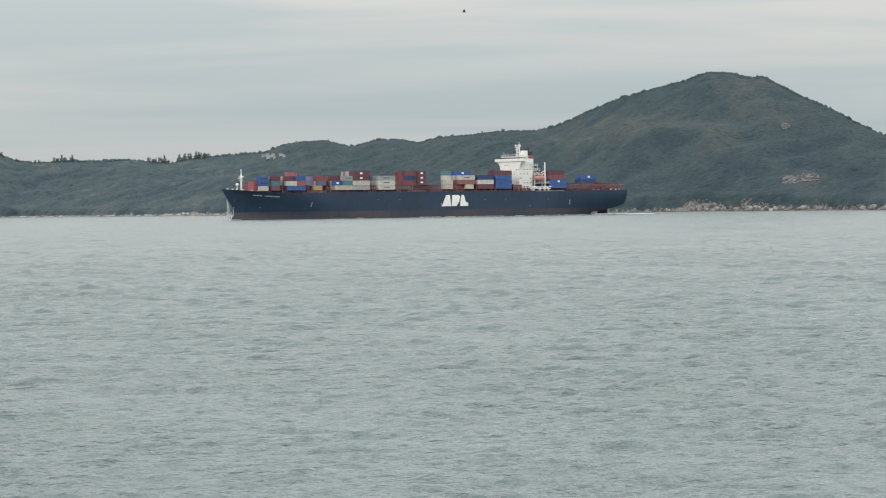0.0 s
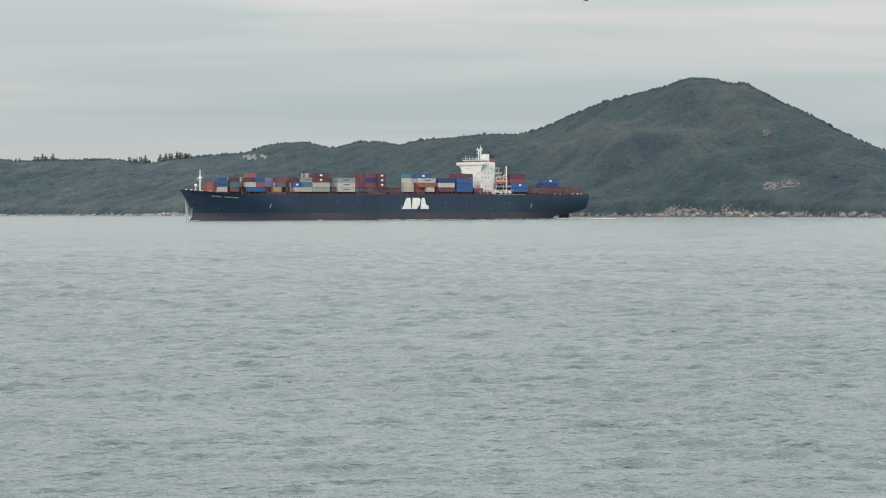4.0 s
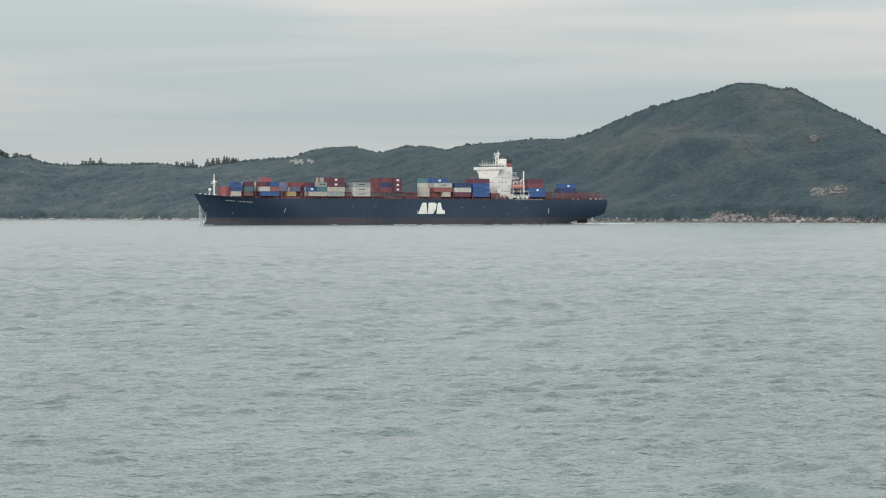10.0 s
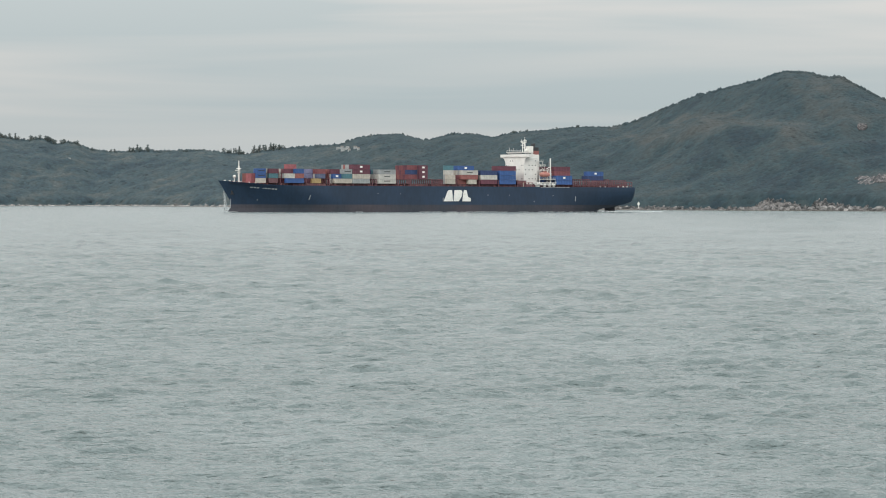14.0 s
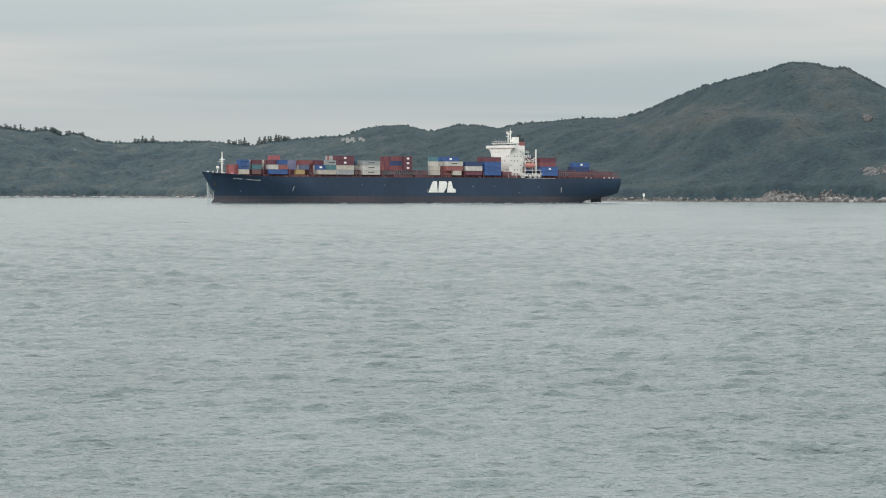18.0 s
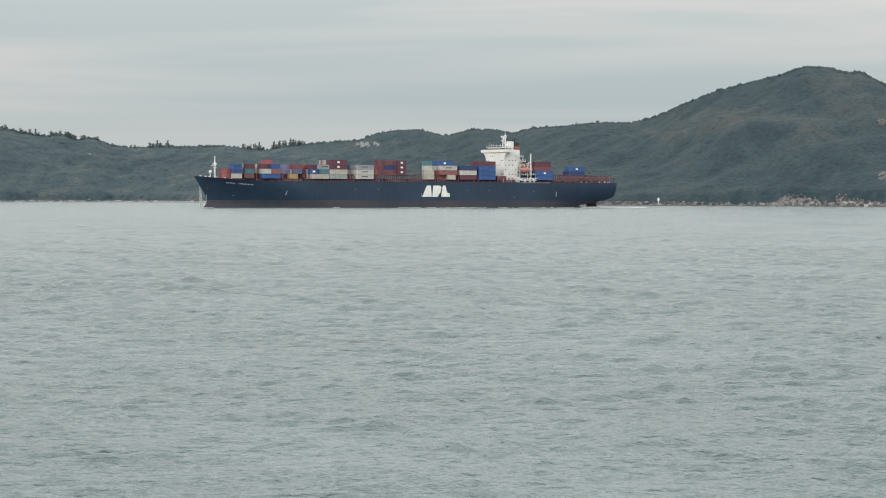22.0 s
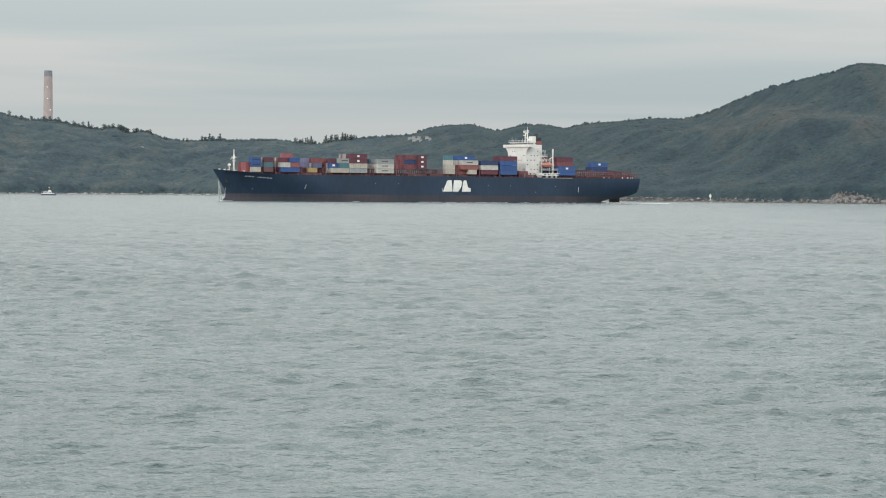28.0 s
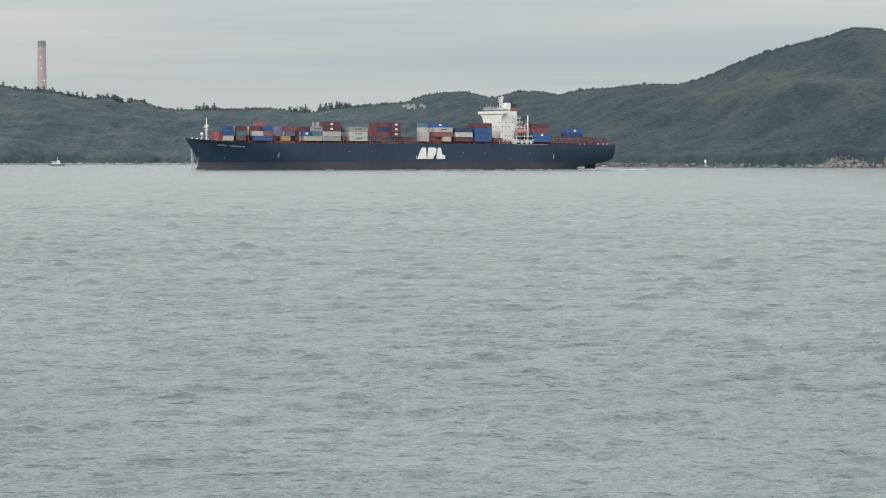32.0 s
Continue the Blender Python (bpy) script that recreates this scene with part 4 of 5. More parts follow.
def deck_gear():
    """Lashing bridges, hatch covers, stanchions, rails and the foremast."""
    post = None
    for x, top, half in ((258.6, 20.8, 12.5), (242.6, 20.8, 15.6), (226.6, 20.8, 15.6), (209.9, 20.4, 15.6), (196.6, 20.4, 15.6), (194.0, 20.4, 15.6), (178.4, 20.6, 15.6), (169.6, 20.6, 15.6), (154.4, 20.6, 15.6),
                         (147.4, 20.6, 15.6), (136.2, 20.6, 15.6), (119.6, 20.4, 15.6), (105.4, 20.4, 15.6), (91.0, 20.4, 15.6), (48.8, 21.4, 15.6), (36.2, 21.4, 15.4), (21.0, 21.4, 15.0), (14.0, 20.8, 14.6), (7.0, 20.8, 14.3)):
        b = bar_part("lashing_bridge", [(x - 0.35, x + 0.35, -half, half, top - 0.45, top), (x - 0.35, x + 0.35, -half, half, 17.6, 17.9)], RUST, ship, "rust-red steel lashing bridge")
        n = int(half * 2 / 2.5)
        for i in range(n + 1):
            y = -half + 0.2 + i * (half * 2 - 0.4) / n
            if post is None:
                post = bar_part("post", [(-0.25, 0.25, -0.16, 0.16, 0, 5.6)], RUST, b)
                post.location = (x, y, top - 5.6)
            else:
                again(post, (x, y, top - 5.6), b)
    # hatch covers under each bay
    for x0, x1 in ((271, 283.2), (259.8, 273), (244, 256.8), (228, 241), (210.6, 223.8), (198.4, 209.4), (180, 193), (156, 169), (139, 153.6), (121, 134), (106.4, 119), (92.4, 104.8), (50, 62), (22, 35)):
        w = min(13.6, breadth(x1, 17) - 2.2)
        bar_part("hatch_cover", [(x0, x1, -w, w, 14.9, 17.5)], DECK, ship, "red-brown steel hatch cover")
    # stanchions along both sides carry the outboard boxes
    side = bar_part("stanchion", [(-0.22, 0.22, -0.3, 0.3, 0, 2.5)], RUST, ship, "rust-red container stanchion")
    side.location = (20.0, 15.0, 15.1)
    for i in range(1, 60):
        x = 20.0 + i * 4.05
        if not 63 < x < 90:
            again(side, (x, breadth(x, 16) - 0.9, 15.1), ship)
        again(side, (x, -breadth(x, 16) + 0.9, 15.1), ship)
    # open stanchion rows abaft
    pole = bar_part("after_stanchion", [(-0.2, 0.2, -0.2, 0.2, 0, 4.6)], RUST, ship, "rust-red deck stanchion")
    pole.location = (2.0, 14.2, 15.1)
    for i in range(1, 23):
        again(pole, (2.0 + i * 2.05, breadth(2.0 + i * 2.05, 16.0) - 0.7, 15.1), ship)
    for z in (17.4, 19.6):
        rods_part("after_beam", [((2, 13.9, z), (24, 14.6, z), 0.22), ((24, 14.6, z), (48, 15.2, z), 0.22)], RUST, ship, "", 4)
    bar_part("after_deckhouse", [(4.0, 19.0, -12, 11.5, 15.0, 18.2)], RUST, ship, "rust-red mooring deck coaming")
    for x, z in ((6.0, 16.9), (8.5, 16.9), (12.5, 16.9), (23.0, 16.6), (27.0, 16.7)):
        bar_part("vent_cowl", [(x - 0.7, x + 0.7, 13.6, 14.3, z - 1.0, z + 0.1)], WHITE, ship, "small white deck fitting")
    # hull-edge rail in short runs
    for i in range(22):
        x = 92 + i * 7.2
        rods_part("deck_rail", [((x, breadth(x, 16) - 0.2, 16.2 + q), (x + 7.0, breadth(x + 7, 16) - 0.2, 16.2 + q), 0.05) for q in (0.1, 0.55)], RUST, ship, "", 4)
    for i in range(14):
        x = 96 + i * 11.4
        bar_part("vent_box", [(x, x + 0.9, 14.4, 15.2, 15.6, 17.0)], COAT["rust"], ship, "rust-red deck vent")
    # foremast with crosstrees and lamp platform
    m = rods_part("foremast", [((280.6, 0, 17.0), (280.6, 0, 28.0), 0.55), ((280.6, 0, 28.0), (280.6, 0, 31.2), 0.3), ((280.6, -3.2, 26.4), (280.6, 3.2, 26.4), 0.28), ((280.6, -2.2, 24.2), (280.6, 2.2, 24.2), 0.2)], WHITE, ship, "white foremast with crosstrees", 8)
    bar_part("lamp_platform", [(280.2, 282.4, -1.2, 1.2, 25.2, 25.5)], WHITE, m)
    bm = new_bm()
    bmesh.ops.create_uvsphere(bm, u_segments=10, v_segments=6, radius=1.0, matrix=pose(284.0, 1.0, 21.6))
    part("white_dome", bm, WHITE, m, "white dome beside the mast")
    rods_part("dome_stalk", [((284.0, 1.0, 17.0), (284.0, 1.0, 21.0), 0.3)], WHITE, m)
    for x, y in ((290.2, 0.4), (287.6, 2.0), (285.6, 3.2), (282.0, 5.4), (277.4, 7.6), (273.6, 9.4)):
        bar_part("bollard", [(x - 0.5, x + 0.5, y - 0.4, y + 0.4, sheer(x) - 1.1, sheer(x) + 0.7)], WHITE, ship, "white mooring bollard")
    for i in range(10):
        x = 268 + i * 2.1
        bar_part("fairlead", [(x, x + 0.5, breadth(x, 17) - 0.6, breadth(x, 17) - 0.15, sheer(x) - 0.3, sheer(x) + 0.35)], COAT["rust"], ship)


deck_gear()


def decal(name, outline, material, label="", lift=0.05, parent=None):
    """Paint on the hull's port side: an outline of (x, z) cut into strips that lie on the plating."""
    bm = new_bm()
    n = 10
    lo, hi = min(p[0] for p in outline), max(p[0] for p in outline)

    def span(x):
        zs = []
        for (ax, az), (bx, bz) in zip(outline, outline[1:] + outline[:1]):
            if (ax - x) * (bx - x) <= 0 and ax != bx:
                zs.append(az + (bz - az) * (x - ax) / (bx - ax))
        return min(zs), max(zs)

    prev = None
    for i in range(n + 1):
        x = lo + (hi - lo) * (0.002 + 0.996 * i / n)
        a, b = span(x)
        col = [bm.verts.new((x, breadth(x, a + (b - a) * k / 3) + lift, a + (b - a) * k / 3)) for k in range(4)]
        if prev:
            for k in range(3):
                bm.faces.new((prev[k], col[k], col[k + 1], prev[k + 1]))
        prev = col
    return part(name, bm, material, parent or ship, label)


def markings():
    hull_ob = [o for o in ship.children if o.name.startswith("hull")][0]
    # three white blocks stand for the emblem amidships
    for outline in ([(146.0, 6.8), (142.9, 13.9), (139.5, 13.9), (139.2, 6.8)],
                    [(138.9, 6.8), (138.3, 13.9), (133.2, 13.9), (132.3, 12.8), (132.5, 10.4), (135.0, 6.8)],
                    [(132.5, 6.8), (131.6, 13.9), (129.0, 13.9), (128.5, 9.6), (126.2, 8.9), (126.2, 6.8)]):
        decal("emblem_block", outline, MARK, "large white painted emblem block", parent=hull_ob)
    decal("emblem_tick", [(146.6, 6.8), (146.6, 9.0), (146.2, 9.0), (146.2, 6.8)], FADED, parent=hull_ob)
    # the ship's name, as bars
    for x0, x1, z in ((279.0, 277.5, 15.0), (277.1, 275.6, 14.9), (275.2, 274.0, 14.7), (271.8, 271.3, 14.45), (270.9, 269.4, 14.4), (269.0, 267.7, 14.25), (267.3, 266.8, 14.15), (266.4, 265.0, 14.05), (264.6, 263.2, 13.95)):
        decal("name_bar", [(x1 - 1.6, z - 0.32), (x1 - 1.6, z + 0.30), (x0 - 1.6, z + 0.34), (x0 - 1.6, z - 0.28)], FADED, "faded white painted bar", parent=hull_ob)
    # draught marks and tug marks
    decal("draught_mark", [(47.2, 7.0), (47.2, 10.2), (46.7, 10.2), (46.7, 7.0)], FADED, parent=hull_ob)
    decal("draught_mark", [(240.6, 7.6), (239.8, 10.4), (239.4, 10.4), (240.0, 7.6)], FADED, parent=hull_ob)
    for x, z in ((193, 11.2), (177, 11.2), (113.5, 10.6), (97.5, 10.6), (79.0, 6.6), (64.5, 10.4), (271.5, 7.2)):
        decal("tug_mark", [(x - 0.3, z), (x - 0.28, z + 0.38), (x + 0.28, z + 0.38), (x + 0.3, z)], FADED, parent=hull_ob)
    decal("bow_draught_mark", [(286.4, 2.5), (286.4, 8.0), (286.1, 8.0), (286.1, 2.5)], FADED, parent=hull_ob)
    # anchor pocket and anchor
    bm = new_bm()
    box(bm, 285.6, 286.8, 1.9, 2.6, 11.0, 13.2, 0.2)
    box(bm, 285.0, 287.4, 2.0, 2.6, 10.6, 11.2, 0.15)
    part("anchor", bm, DARK, ship, "dark anchor housed in the bow")


markings()


def spray_mat():
    m = bpy.data.materials.new("water_spray")
    m.use_nodes = True
    p = m.node_tree.nodes["Principled BSDF"]
    p.inputs["Base Color"].default_value = (0.72, 0.77, 0.78, 1)
    p.inputs["Roughness"].default_value, p.inputs["Alpha"].default_value = 0.5, 0.20
    return m


SPRAY = spray_mat()


def bow_water():
    """Washing water falling from the hawse pipe, in droplets, and the foam about the hull."""
    rng = random.Random(5)
    for k, (spread, n) in enumerate(((-2.4, 170), (-0.9, 200))):
        spots = []
        for i in range(n):
            u = rng.random() ** 0.8
            x = 290.6 + (spread + 0.6) * u + rng.uniform(-0.35, 0.35) * (0.3 + u)
            y = -0.4 + 1.2 * u ** 0.7 + rng.uniform(-0.3, 0.3)
            z = 12.2 * (1 - u ** 1.5) + 0.2
            r = rng.uniform(0.07, 0.15) * (0.8 + u)
            spots.append((x, y, z, r, r, r * 3.0, rng.randrange(7), rng.random() * 6))
        ob = place("washing_jet", spots, SPRAY, ship)
        tagged(ob, "thin white fall of washing water from the bow", kind="stuff")
    rng = random.Random(9)
    for x0, x1, n in ((283, 289.5, 26), (150, 163, 26), (100, 150, 60), (205, 208, 8), (30, 90, 40)):
        spots = []
        for i in range(n):
            x = rng.uniform(x0, x1)
            w = breadth(x, 0.2)
            spots.append((x, w + rng.uniform(0.1, 0.5), 0.12, rng.uniform(0.5, 1.8), rng.uniform(0.15, 0.4), rng.uniform(0.04, 0.13), rng.randrange(7), 0.0))
        tagged(place("hull_foam", spots, FOAM, ship), "white foam along the waterline", kind="stuff")

    spots = [(rng.uniform(11, 27.5), rng.uniform(-6, 9.0), 0.05, rng.uniform(0.6, 1.8), rng.uniform(0.4, 1.2), rng.uniform(0.25, 0.85), rng.randrange(7), 0.0) for i in range(280)]
    tagged(place("propeller_wash", spots, FOAM, ship), "white propeller wash under the stern", kind="stuff")
    spots = [(rng.uniform(-30, 6), rng.gauss(0, 4.5), 0.02, rng.uniform(0.8, 3.0), rng.uniform(0.3, 0.8), rng.uniform(0.06, 0.16), rng.randrange(7), 0.0) for i in range(110)]
    tagged(place("wake_foam", spots, FOAM, ship), "broken white wake behind the stern", kind="stuff")


bow_water()


# ---- the shore ----
def xy(b, d):
    return d * math.sin(radians(b)), d * math.cos(radians(b))


def CLIFF_D(b, z):
    """Distance at which the foot of the hill reaches that height."""
    d = np.linspace(shore(b), shore(b) + 60, 50)
    return np.interp(z, np.maximum.accumulate(land(np.full_like(d, b), d)), d)


def shore_rocks():
    rng = random.Random(31)
    meshes = []
    for k in range(8):
        bm = new_bm()
        bmesh.ops.create_icosphere(bm, subdivisions=2, radius=1)
        for v in bm.verts:
            v.co *= 1 + 0.22 * noise.noise(v.co * 1.3 + Vector((k * 7.1, 0, 0))) + 0.12 * noise.noise(v.co * 3.1 + Vector((0, k * 5.3, 0)))
            v.co.x, v.co.y, v.co.z = [max(-0.72 - 0.05 * k % 0.2, min(0.75, c)) for c in v.co]
        me = bpy.data.meshes.new("boulder")
        bm.to_mesh(me)
        bm.free()
        me.materials.append(ROCK)
        meshes.append(me)
    count = 0
    while count < 280:
        b = rng.uniform(1.5, 12.4) if count < 190 else rng.uniform(-12, 1.5)
        right = count < 190
        # the boulders gather below the steep part of the hill
        if right and rng.random() > 0.30 + 0.7 * math.exp(-((b - 8.3) / 1.3) ** 2) + 0.4 * (b > 10.8):
            continue
        if not right and rng.random() > 0.4 + 0.6 * math.exp(-((b + 3.9) / 0.5) ** 2):
            continue
        big = 2.6 if right and abs(b - 8.3) < 1.4 else (1.9 if right else 2.4)
        s = rng.uniform(0.5, 1.0) ** 1.5 * big
        d = float(shore(b)) + rng.uniform(-2, 9)
        x, y = xy(b, d)
        ob = new("boulder", rng.choice(meshes))
        z = max(0.1, (d - float(shore(b))) * 0.35) + s * 0.2
        ob.matrix_basis = pose(x, y, z, rng.uniform(-20, 20), rng.uniform(-20, 20), rng.uniform(0, 360)) @ Matrix.Diagonal((s * rng.uniform(1, 1.6), s, s * rng.uniform(0.6, 0.95), 1))
        tagged(ob, "pale weathered boulder on the rocky shore", "boulder", "boulders along the shore")
        count += 1
    # rubble and ledges behind and below them
    spots, pale, low = [], [], []
    for i in range(14000):
        b = rng.uniform(1.5, 13) if i < 7500 else rng.uniform(-13, 1.5)
        right = b > 1.5
        heap = 1.0 + 0.7 * math.exp(-((b - 8.3) / 1.2) ** 2) if right else 0.75
        d = float(shore(b)) + rng.uniform(-1.5, 7.5 * heap if right else 7.5)
        x, y = xy(b, d)
        s = rng.uniform(0.4, 1.3) * (0.9 if right else 1.2) * heap
        z = max(0.15, (d - float(shore(b))) * (0.42 if right else 0.34))
        (spots if right else pale).append((x, y, z, s * rng.uniform(1, 1.9), s, s * rng.uniform(0.5, 0.9), rng.randrange(7), rng.random() * 6.28))
    tagged(place("shore_rubble", spots, ROCK), "broken pale rocks along the foot of the hill", "rocks", kind="stuff")
    tagged(place("bleached_rubble", pale, PALE), "bleached rocks and sand along the far waterline", "rocks", kind="stuff")
    slabs = []
    for i in range(2600):
        b = rng.uniform(4.0, 12.6)
        top = float(cliff(b)) * rng.uniform(0.75, 1.1)
        z = top * rng.random() ** 0.8
        if noise.noise(Vector((b * 9, z * 0.25, 3))) < (-0.22 if cliff(b) > 5 else 0.0):       # scrub keeps a hold in the clefts
            continue
        d = float(CLIFF_D(b, z))
        x, y = xy(b, d - 0.1)
        s = rng.uniform(0.5, 1.3)
        slabs.append((x, y, z, s * 0.9, s * 0.8, s * rng.uniform(0.9, 1.8), rng.randrange(7), rng.random() * 6.28))
    tagged(place("shore_cliff", slabs, CLIFF), "low broken beige sea cliff under the woods", "cliff", kind="stuff")
    for i in range(2600):
        b = rng.uniform(-13, 13)
        d = float(shore(b)) - rng.uniform(0.5, 3.5)
        x, y = xy(b, d)
        s = rng.uniform(0.4, 0.8)
        low.append((x, y, 0.05, s * rng.uniform(1.5, 3), s, s * rng.uniform(0.5, 0.85), rng.randrange(7), rng.uniform(-0.3, 0.3)))
    tagged(place("tide_rocks", low, TIDE), "dark wet rocks along the tide line", "rocks", kind="stuff")



shore_rocks()


def great_boulders():
    """The pale boulders that stand out along the foot of the hill: bearing, half width, height."""
    for k, (b, w, h) in enumerate([(6.63, 2.9, 2.6), (7.17, 3.3, 8.6), (7.34, 2.9, 6.5), (7.51, 2.4, 2.9), (7.72, 2.9, 5.2), (7.87, 2.6, 3.4), (8.19, 2.6, 3.4), (8.44, 2.9, 8.9), (8.62, 3.6, 5.7), (8.83, 3.3, 4.0), (9.05, 2.9, 3.7), (9.67, 4.4, 4.6), (10.04, 3.6, 3.4), (10.57, 1.6, 2.6), (10.98, 2.6, 3.4), (11.21, 4.0, 4.9), (11.49, 3.2, 3.4), (11.78, 1.4, 2.0)]):
        bm = new_bm()
        bmesh.ops.create_icosphere(bm, subdivisions=3, radius=1)
        for v in bm.verts:
            q = v.co.copy()
            v.co *= 1 + 0.30 * noise.noise(q * 1.1 + Vector((k * 3.7, 0, 0))) + 0.16 * noise.noise(q * 2.7 + Vector((0, k * 2.9, 0)))
            v.co = Vector([round(c * 3.2) / 3.2 * 0.45 + c * 0.55 for c in v.co])          # split along flat joints
        h = min(h, 4.2)
        bmesh.ops.scale(bm, vec=(w * 1.15, w * 0.8, h * 0.6), verts=bm.verts)
        ob = link("boulder", bm, STONE)
        ob.matrix_basis = pose(*xy(b, float(shore(b)) + 1.0), h * 0.36, 0, 0, k * 47)
        tagged(ob, "large pale grey split boulder at the water's edge", "boulder", "boulders along the shore")


great_boulders()


def beach():
    """A narrow strip of pale sand at the foot of the far woods."""
    vs, fs = [], []
    for i in range(61):
        b = -8.1 + i * 0.026
        w = 6.0 * math.sin(math.pi * (i + 0.5) / 61) ** 0.5
        for k, (o, z) in enumerate(((-2.5, -0.3), (0.5, 0.35), (2.5, 0.9), (5.0, 1.7))):
            d = float(shore(b)) + o * w / 6.0 + 0.6 * math.sin(i * 0.9 + k)
            vs.append((*xy(b, d), z * w / 6.0 + 0.1))
        if i:
            for k in range(3):
                a = (i - 1) * 4 + k
                fs.append((a, a + 4, a + 5, a + 1))
    tagged(arrays("beach", vs, fs, SAND, smooth=True), "narrow strip of pale sand beach below the woods", "beach", kind="structure")


beach()


def face(name, cols, material, label, category):
    """A sheet of broken rock: columns of (bearing, foot, top), stepped and fissured, over the slope behind."""
    vs, fs, rows = [], [], 13
    for i, (b, lo, hi) in enumerate(cols):
        for k in range(rows):
            z = lo + (hi - lo) * k / (rows - 1)
            d = on_slope_near(b, z)[0] if lo > 5 else float(CLIFF_D(b, z))
            q = Vector((b * 34, z * 0.28, 1.7))
            out = (1.9 if lo > 5 else 0.9) + 1.3 * abs(noise.noise(q * 0.8)) + 0.9 * round(noise.noise(q * 0.35 + Vector((5, 0, 0))) * 3) / 3 + 0.5 * noise.noise(q * 2.3)
            edge = min(1.0, k * 0.7 + 0.2, (rows - 1 - k) * 0.6)
            vs.append((*xy(b + 0.004 * noise.noise(q * 3), d - max(0.0, out) * edge), z + 0.25 * noise.noise(q * 4)))
        if i:
            a = (i - 1) * rows
            fs += [(a + k, a + rows + k, a + rows + k + 1, a + k + 1) for k in range(rows - 1)]
    tagged(arrays(name, vs, fs, material), label, category, kind="stuff")


def rock_faces():
    """Bare rock on the hill, and the sea cliff at its foot."""
    face("sea_cliff", [(b, -0.3, max(0.5, float(cliff(b)) * (0.86 + 0.30 * noise.noise(Vector((b * 11, 0, 0))) + 0.16 * noise.noise(Vector((b * 40, 3, 0)))))) for b in np.arange(6.7, 9.4, 0.0105)],
         CLIFF, "broken beige sea cliff under the woods", "cliff")
    face("shore_bank", [(b, -0.3, max(0.4, float(cliff(b)) * (0.9 + 0.4 * noise.noise(Vector((b * 13, 5, 0)))))) for b in np.arange(-4.55, -3.36, 0.0105)],
         BANK, "bare ruddy earth bank above the far shore", "bank")
    for b, d, z, w, h in SCAR_AT:
        half = math.degrees(w / d)
        cols = []
        for u in np.linspace(-0.97, 0.97, 44):
            t = h * math.sqrt(1 - u * u)
            cols.append((b + u * half, z - t * (0.75 + 0.5 * noise.noise(Vector((u * 4, b, 0)))), z + t * (0.75 + 0.5 * noise.noise(Vector((u * 4, b, 9))))))
        face("rock_face", cols, SCAR, "bare pale broken rock face on the wooded slope", "rock face")


def on_slope_near(b, z):
    d = np.linspace(shore(b) + 1, ridge(b), 160)
    h = land(np.full_like(d, b), d)
    k = int(np.argmax(h >= z))
    return float(d[k]), float(h[k]) - 0.1


rock_faces()


# ---- trees that stand out on the skyline ----
def tree_kind(seed, height, spread, feather):
    """A tree: tapered trunk, limbs and a crown of many small leaf clumps."""
    rng = random.Random(seed)
    e = thing("tree", "dark green tree standing clear on the ridge", "tree", "trees on the skyline")
    bm = new_bm()
    rod(bm, (0, 0, -3.5), (0.1, 0, height * 0.55), 0.28, 0.18, 7)
    rod(bm, (0.1, 0, height * 0.55), (0.15, 0.1, height * 0.95), 0.18, 0.05, 6)
    for i in range(7):
        a, z = rng.random() * 6.28, height * rng.uniform(0.35, 0.8)
        q = spread * rng.uniform(0.5, 0.9)
        rod(bm, (0.1, 0, z), (math.cos(a) * q, math.sin(a) * q, z + q * (0.9 if feather else 0.45)), 0.10, 0.03, 5)
    part("trunk", bm, BARK, e)
    # leaf sprays: small folded blades, thick about the limbs, with gaps between
    vs, fs = [], []
    for i in range(120 if feather else 150):
        u = rng.random()
        lobe = 0.66 + 0.34 * math.sin(u * 13 + seed * 2)
        w = spread * ((1.0 - 0.62 * u) if feather else math.sqrt(max(0.04, 1 - (2 * u - 0.95) ** 2))) * lobe * rng.random() ** 0.6
        a = rng.random() * 6.28
        c = Vector((math.cos(a) * w, math.sin(a) * w, height * (0.10 + 0.92 * u)))
        long = Vector((rng.uniform(-1, 1), rng.uniform(-1, 1), rng.uniform(0.2, 1.3) if feather else rng.uniform(-0.4, 0.8))).normalized() * rng.uniform(0.45, 0.95)
        side = long.cross(Vector((rng.uniform(-1, 1), rng.uniform(-1, 1), rng.uniform(-1, 1)))).normalized() * rng.uniform(0.25, 0.5)
        n = len(vs)
        fold = Vector((0, 0, -0.12))
        vs += [c - long, c + side + fold, c + long, c - side + fold]
        fs += [(n, n + 1, n + 2), (n, n + 2, n + 3)]
    arrays("crown", vs, fs, TREE_LEAF, e)
    return e


